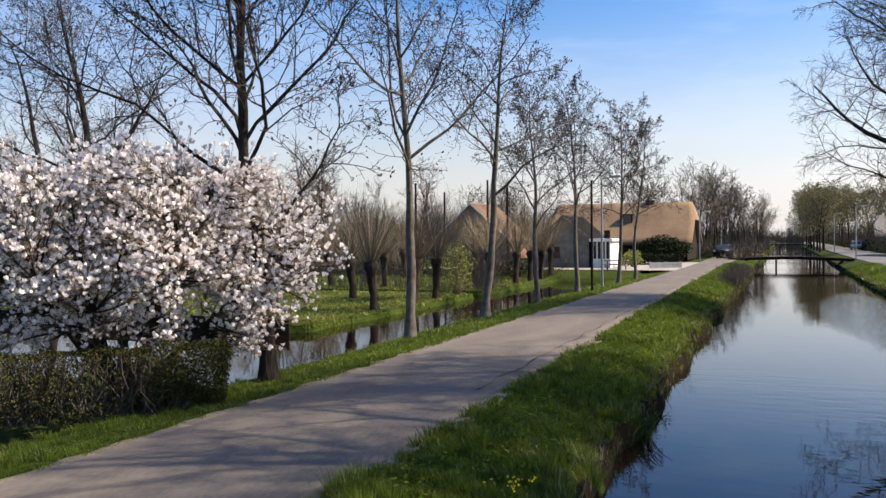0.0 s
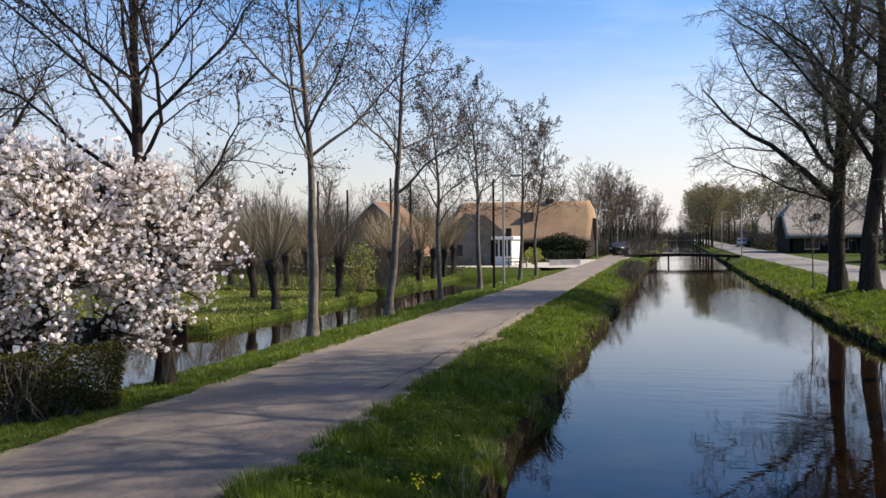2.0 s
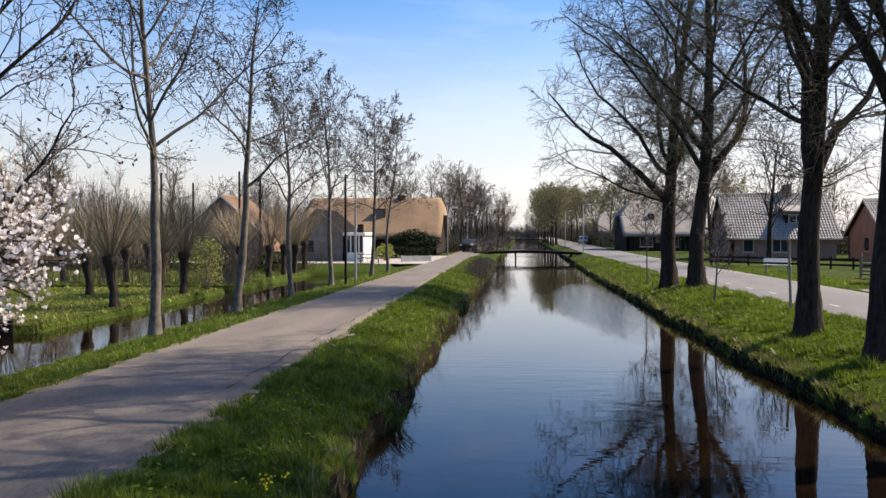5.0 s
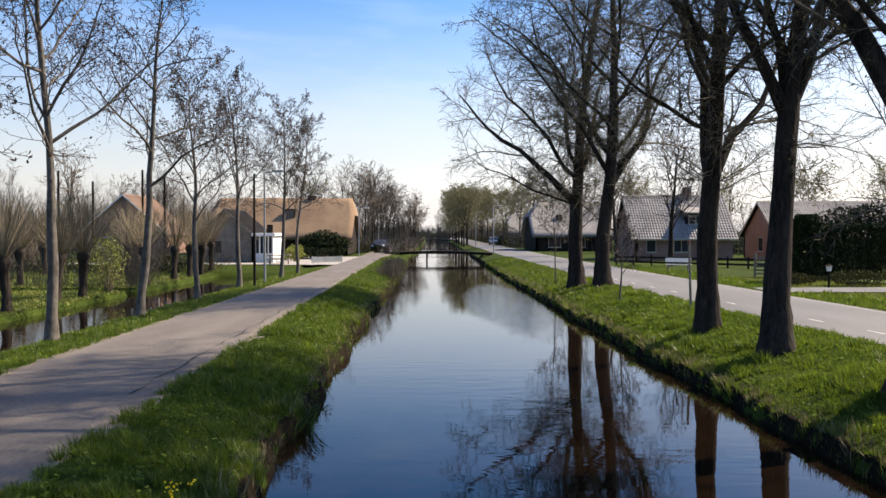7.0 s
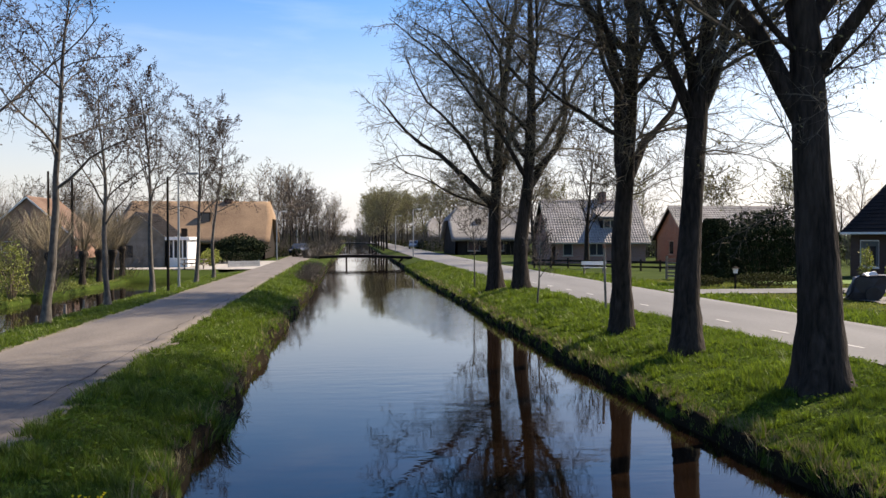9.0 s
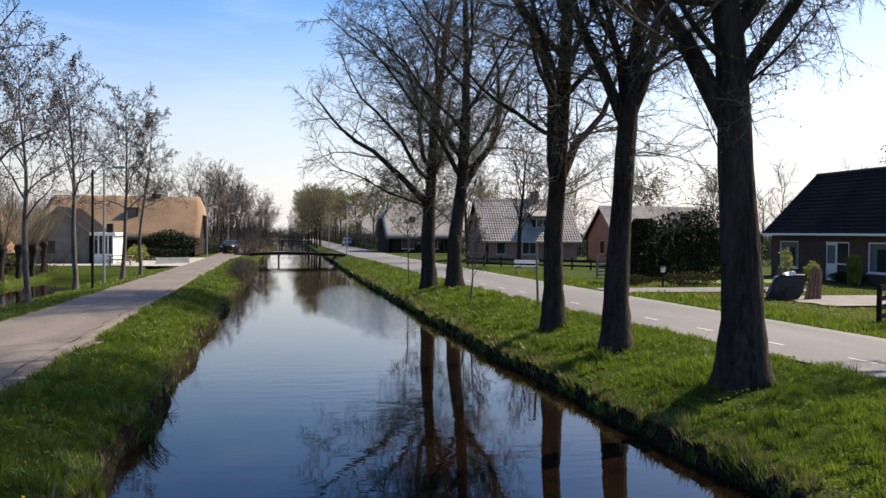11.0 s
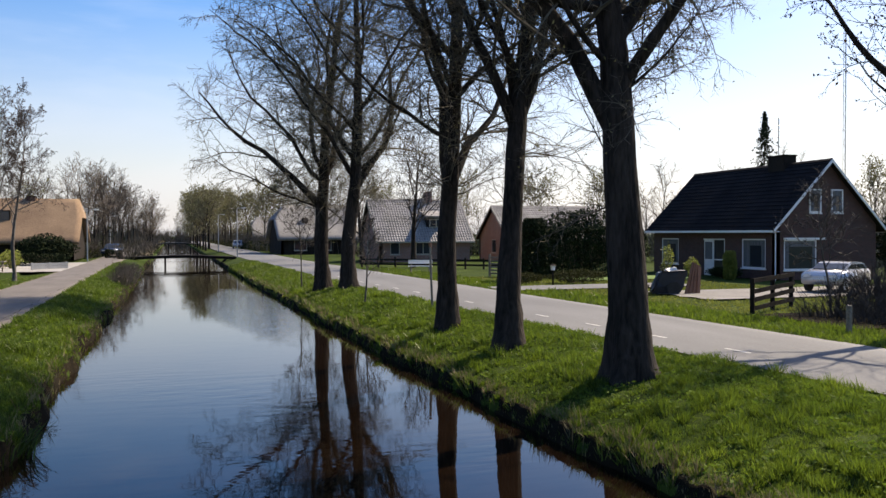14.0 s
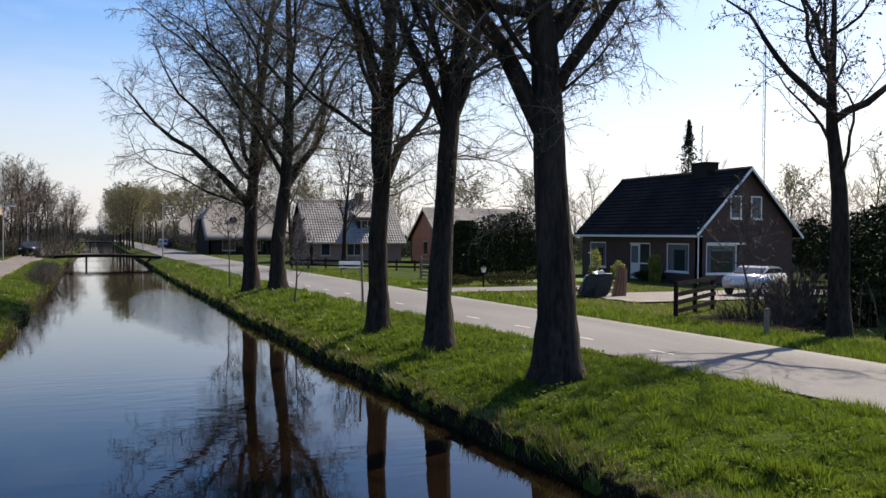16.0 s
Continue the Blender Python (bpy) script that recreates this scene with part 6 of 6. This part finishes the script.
for k in range(4):
    pk = thing("plank", "reddish brown plank leaning on the trailer", "plank", "leaning planks", foot(20.5 + k * 0.2, 29.8))
    o = part("board", box_bm(-0.09, 0.09, -0.02, 0.02, 0, 1.5 - 0.1 * k), M_WOOD_RED, pk)
    o.matrix_basis = pose(0, 0, 0, -8, 26 - 5 * k, 10)


# ---- cars ----
def car(label, at, turn, paint, length=3.9, height=1.45):
    t = thing("car", label, "car", at=at, turn=turn)
    w, s = 0.82, length / 3.9
    prof = [(-1.9, 0.32), (-1.95, 0.62), (-1.85, 0.82), (-1.0, 0.95), (-0.35, height - 0.06), (0.1, height), (1.3, height - 0.03), (1.8, 0.95), (1.92, 0.8), (1.93, 0.35)]
    prof = [(a * s, b) for a, b in prof]
    body = [p for p in prof if p[1] <= 0.96]
    bm = prism_bm([(a, b) for a, b in body], -w, w, "y")
    bmesh.ops.bevel(bm, geom=bm.edges[:], offset=0.06, segments=3, affect="EDGES")
    for f_ in bm.faces:
        f_.smooth = True
    part("body", bm, paint, t)
    cab = [(-1.0 * s, 0.94), (-0.35 * s, height - 0.06), (0.1 * s, height), (1.3 * s, height - 0.03), (1.8 * s, 0.94)]
    bm = prism_bm(cab, -w + 0.1, w - 0.1, "y")
    bmesh.ops.bevel(bm, geom=bm.edges[:], offset=0.05, segments=2, affect="EDGES")
    part("cabin", bm, paint, t)
    for sy in (-1, 1):
        bm = prism_bm([(-0.75 * s, 0.98), (-0.3 * s, height - 0.13), (0.35 * s, height - 0.1), (0.35 * s, 0.98)], sy * (w - 0.098), sy * (w - 0.09), "y")
        part("side_window", bm, M_GLASS, t)
        bm = prism_bm([(0.43 * s, 0.98), (0.43 * s, height - 0.1), (1.2 * s, height - 0.12), (1.5 * s, 0.98)], sy * (w - 0.098), sy * (w - 0.09), "y")
        part("side_window", bm, M_GLASS, t)
        for x in (-1.2 * s, 1.2 * s):
            wh = part("wheel", rod_bm((x, sy * (w - 0.16), 0.3), (x, sy * (w + 0.01), 0.3), 0.3, sides=20), M_RUBBER, t)
            part("rim", rod_bm((x, sy * (w + 0.005), 0.3), (x, sy * (w + 0.02), 0.3), 0.19, sides=14), M_METAL, wh)
        part("headlight", box_bm(-1.94 * s, -1.84 * s, sy * 0.55 - 0.16, sy * 0.55 + 0.16, 0.62, 0.76, 0.02), M_LAMP_GLASS, t)
        part("tail_light", box_bm(1.86 * s, 1.94 * s, sy * 0.66 - 0.1, sy * 0.66 + 0.1, 0.66, 0.9, 0.02), M_RED_PAINT, t)
    part("windscreen", prism_bm([(-0.96 * s, 0.99), (-0.99 * s, 0.985), (-0.41 * s, height - 0.07), (-0.38 * s, height - 0.09)], -w + 0.16, w - 0.16, "y"), M_GLASS, t)
    return t


car("small silver hatchback parked on the driveway", (27.6, 29.0, 0.055), 22, M_CAR_SILVER, 3.2, 1.28)
car("dark blue car parked beside the far path", (-6.6, 104, 0.03), 80, M_CAR_DARK, 4.2)
car("small silver car on the far road side", (11.0, 150, 0.03), 88, M_CAR_SILVER)


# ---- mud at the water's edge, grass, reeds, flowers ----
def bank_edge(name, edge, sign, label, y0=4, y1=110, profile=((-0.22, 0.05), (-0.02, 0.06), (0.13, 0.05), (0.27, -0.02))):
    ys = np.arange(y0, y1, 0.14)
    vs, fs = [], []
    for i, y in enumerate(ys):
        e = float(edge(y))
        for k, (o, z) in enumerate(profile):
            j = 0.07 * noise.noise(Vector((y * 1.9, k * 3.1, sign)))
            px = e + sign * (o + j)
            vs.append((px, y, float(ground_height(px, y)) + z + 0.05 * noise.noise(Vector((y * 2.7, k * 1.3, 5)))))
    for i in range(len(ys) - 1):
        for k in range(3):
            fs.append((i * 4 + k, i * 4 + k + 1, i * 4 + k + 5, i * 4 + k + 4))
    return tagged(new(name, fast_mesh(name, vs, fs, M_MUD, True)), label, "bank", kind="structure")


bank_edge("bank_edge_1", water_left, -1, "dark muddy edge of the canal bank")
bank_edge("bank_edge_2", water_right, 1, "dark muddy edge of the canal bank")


rv = thing("revetment", "dark timber planking along the ditch bank", "revetment", at=(-16.2, 25.0, 0))
for k in range(12):
    part("plank", box_bm(-2.1 * (k + 1), -2.1 * k - 0.04, -0.03, 0.04, -1.0, -0.26 + 0.04 * math.sin(k * 2.3)), M_WOOD_DARK, rv)
    part("post", rod_bm((-2.1 * k, -0.09, -1.2), (-2.1 * k, -0.09, -0.18), 0.06, sides=7), M_WOOD_DARK, rv)


def blades(name, label, xa, xb, y0, y1, density, h0, h1, width, seed, mat, keep=None, clump=0.6):
    """A zone of grass blades between two edges; thinner with distance."""
    rng = np.random.default_rng(seed)
    y = y0 + (y1 - y0) * rng.random(int(density * (y1 - y0) * 3)) ** 2.1
    u = rng.random(len(y))
    x = xa(y) + (xb(y) - xa(y)) * u
    if keep is not None:
        m = keep(x, y, rng)
        x, y = x[m], y[m]
    z = ground_height(x, y)
    m = (z > WATER) & ~((x > 19.4) & (x < 34.2) & (y > 26.6) & (y < 31.8)) & ~((x > 17.3) & (x < 25.1) & (y > 17.3) & (y < 21.7)) & ~((x > 14.2) & (x < 24.6) & (y > 34.0) & (y < 37.2))
    x, y, z = x[m], y[m], z[m]
    n = len(x)
    patch = np.array([noise.noise(Vector((a * 0.9, b * 0.9, 0))) + 0.6 * noise.noise(Vector((a * 3.1, b * 3.1, 4))) for a, b in zip(x, y)])
    # blades gather in tufts and lean outwards from them
    cell = 0.22
    cx, cy = np.floor(x / cell), np.floor(y / cell)
    hash_ = np.abs(np.sin(cx * 127.1 + cy * 311.7) * 43758.5453) % 1
    hash2 = np.abs(np.sin(cx * 269.5 + cy * 183.3) * 24634.6345) % 1
    tx, ty = (cx + 0.2 + 0.6 * hash_) * cell, (cy + 0.2 + 0.6 * hash2) * cell
    pull = 0.45 * rng.random(n)
    ox, oy = (x - tx) * (1 - pull), (y - ty) * (1 - pull)
    x, y = tx + ox, ty + oy
    z = ground_height(x, y)
    h = (h0 + (h1 - h0) * rng.random(n)) * np.clip(1 + clump * patch, 0.2, 2.4) * (0.35 + 1.3 * hash_ ** 1.5)
    a = rng.random(n) * 6.283
    w = width * (0.7 + 0.6 * rng.random(n)) * np.clip(y / 14, 0.8, 2.2)
    t = rng.normal(scale=0.3, size=(n, 2)) * h[:, None] + np.stack([ox, oy], -1) / cell * 1.1 * h[:, None]
    p0 = np.stack([x + np.cos(a) * w, y + np.sin(a) * w, z - 0.02], -1)
    p1 = np.stack([x - np.cos(a) * w, y - np.sin(a) * w, z - 0.02], -1)
    p2 = np.stack([x + t[:, 0], y + t[:, 1], z + h], -1)
    v = np.stack([p0, p1, p2], 1).reshape(-1, 3)
    ob = new(name, fast_mesh(name, v, np.arange(len(v)).reshape(-1, 3), mat))
    return tagged(ob, label, "grass", kind="stuff")


blades("grass", "lush grass on the canal bank", path_right, lambda y: water_left(y) - 0.12 + 0.1 * np.sin(y * 3.7), 5, 80, 1000, 0.05, 0.13, 0.011, 801, M_GRASS, None, 0.9)
blades("grass", "long lush grass on the bank below the road", lambda y: water_right(y) + 0.02, lambda y: road_left(y) + 0.08, 6, 80, 1500, 0.05, 0.12, 0.011, 802, M_GRASS, None, 1.2)
blades("grass", "short grass on the verge beside the footpath", lambda y: np.full_like(y, -10.2), path_left, 5, 58, 800, 0.03, 0.08, 0.010, 803, M_GRASS)
blades("grass", "grass verge on the far side of the road", road_right, lambda y: road_right(y) + 2.6, 9, 60, 350, 0.05, 0.14, 0.012, 804, M_GRASS)
blades("grass", "short grass between road and gardens", lambda y: road_right(y) + 2.5, lambda y: road_right(y) + 13, 11, 46, 700, 0.03, 0.08, 0.016, 808, M_MEADOW)
blades("grass", "rough grass on the wet meadow", lambda y: np.full_like(y, -36.0), lambda y: np.full_like(y, -15.45), 25, 62, 900, 0.04, 0.09, 0.02, 805, M_MEADOW)
M_DRY = material("dry_reed", (0.12, 0.10, 0.05), (0.26, 0.22, 0.11), 0.8, 8, 0.8, 0, through_light=0.2, per_object=0.3)
blades("reeds", "dry and green sedge along the water", lambda y: water_left(y) - 0.4, lambda y: water_left(y) - 0.02, 6, 70, 14, 0.10, 0.24, 0.010, 806, M_DRY)
blades("reeds", "dry sedge along the far water edge", lambda y: water_right(y) + 0.05, lambda y: water_right(y) + 0.45, 7, 70, 30, 0.08, 0.2, 0.012, 807, M_DRY)

sed = thing("sedge", "green sedge tuft at the water's edge", "sedge", at=(-2.3, 13.8, -0.72))
srng = np.random.default_rng(829)
lines = []
for k in range(60):
    b = np.array([srng.normal(scale=0.16), srng.normal(scale=0.3), -0.05])
    d = np.array([0.25 + srng.normal(scale=0.3), srng.normal(scale=0.3), 1.0]) * (0.32 + 0.22 * srng.random())
    lines.append(([b, b + d * 0.6, b + d + np.array([0.05, 0, -0.05])], [0.011, 0.009, 0.002], 3))
v, f = tubes(lines)
child("blade_mass", fast_mesh("sedge_blades", v, f, M_GRASS), sed, kind="stuff")

# broad-leaved weeds among the grass
M_WEED = material("weed_leaves", (0.060, 0.105, 0.014), (0.125, 0.19, 0.028), 0.8, 6, 0.8, 0, through_light=0.4, per_object=0.35, sheen=0.15)
wr = np.random.default_rng(830)
for name_, xa, xb, n_ in (("weeds", water_right, road_left, 15000), ("weeds", path_right, water_left, 7000)):
    yy = 6 + 34 * wr.random(n_) ** 1.7
    xx = xa(yy) + (xb(yy) - xa(yy)) * (0.06 + 0.9 * wr.random(n_))
    spot = np.array([noise.noise(Vector((a * 1.1, b * 1.1, 9))) for a, b in zip(xx, yy)])
    m_ = spot > -0.05
    xx, yy = xx[m_], yy[m_]
    zz = ground_height(xx, yy) + 0.04 + 0.10 * wr.random(len(xx))
    v, f = leaf_quads(np.stack([xx, yy, zz], -1), 0.032, wr, 0.6)
    tagged(new(name_, fast_mesh(name_, v, f, M_WEED)), "low broad-leaved weeds in the bank grass", "weeds", kind="stuff")

for k, (x, y) in enumerate([(-2.6, 8.1), (-2.5, 8.3)]):
    fl = thing("wild_flower", "yellow flowering weed in the bank grass", "flower", "yellow flowers", foot(x, y))
    rng = np.random.default_rng(850 + k)
    heads = [np.array([rng.normal(scale=0.06), rng.normal(scale=0.06), 0.36 + 0.1 * rng.random()]) for _ in range(4)]
    v, f = tubes([([np.array([0, 0, -0.05]), h_ * 0.5 + rng.normal(scale=0.01, size=3), h_], [0.006, 0.005, 0.004], 4) for h_ in heads])
    child("stem", fast_mesh("flower_stems", v, f, M_GRASS), fl, kind="stuff")
    v, f = blossom(np.repeat(heads[:2 + k], 5, 0) + rng.normal(scale=0.02, size=(5 * (2 + k), 3)), rng, 0.028)
    child("petals", fast_mesh("flower_petals", v, f, M_YELLOW), fl, kind="stuff")
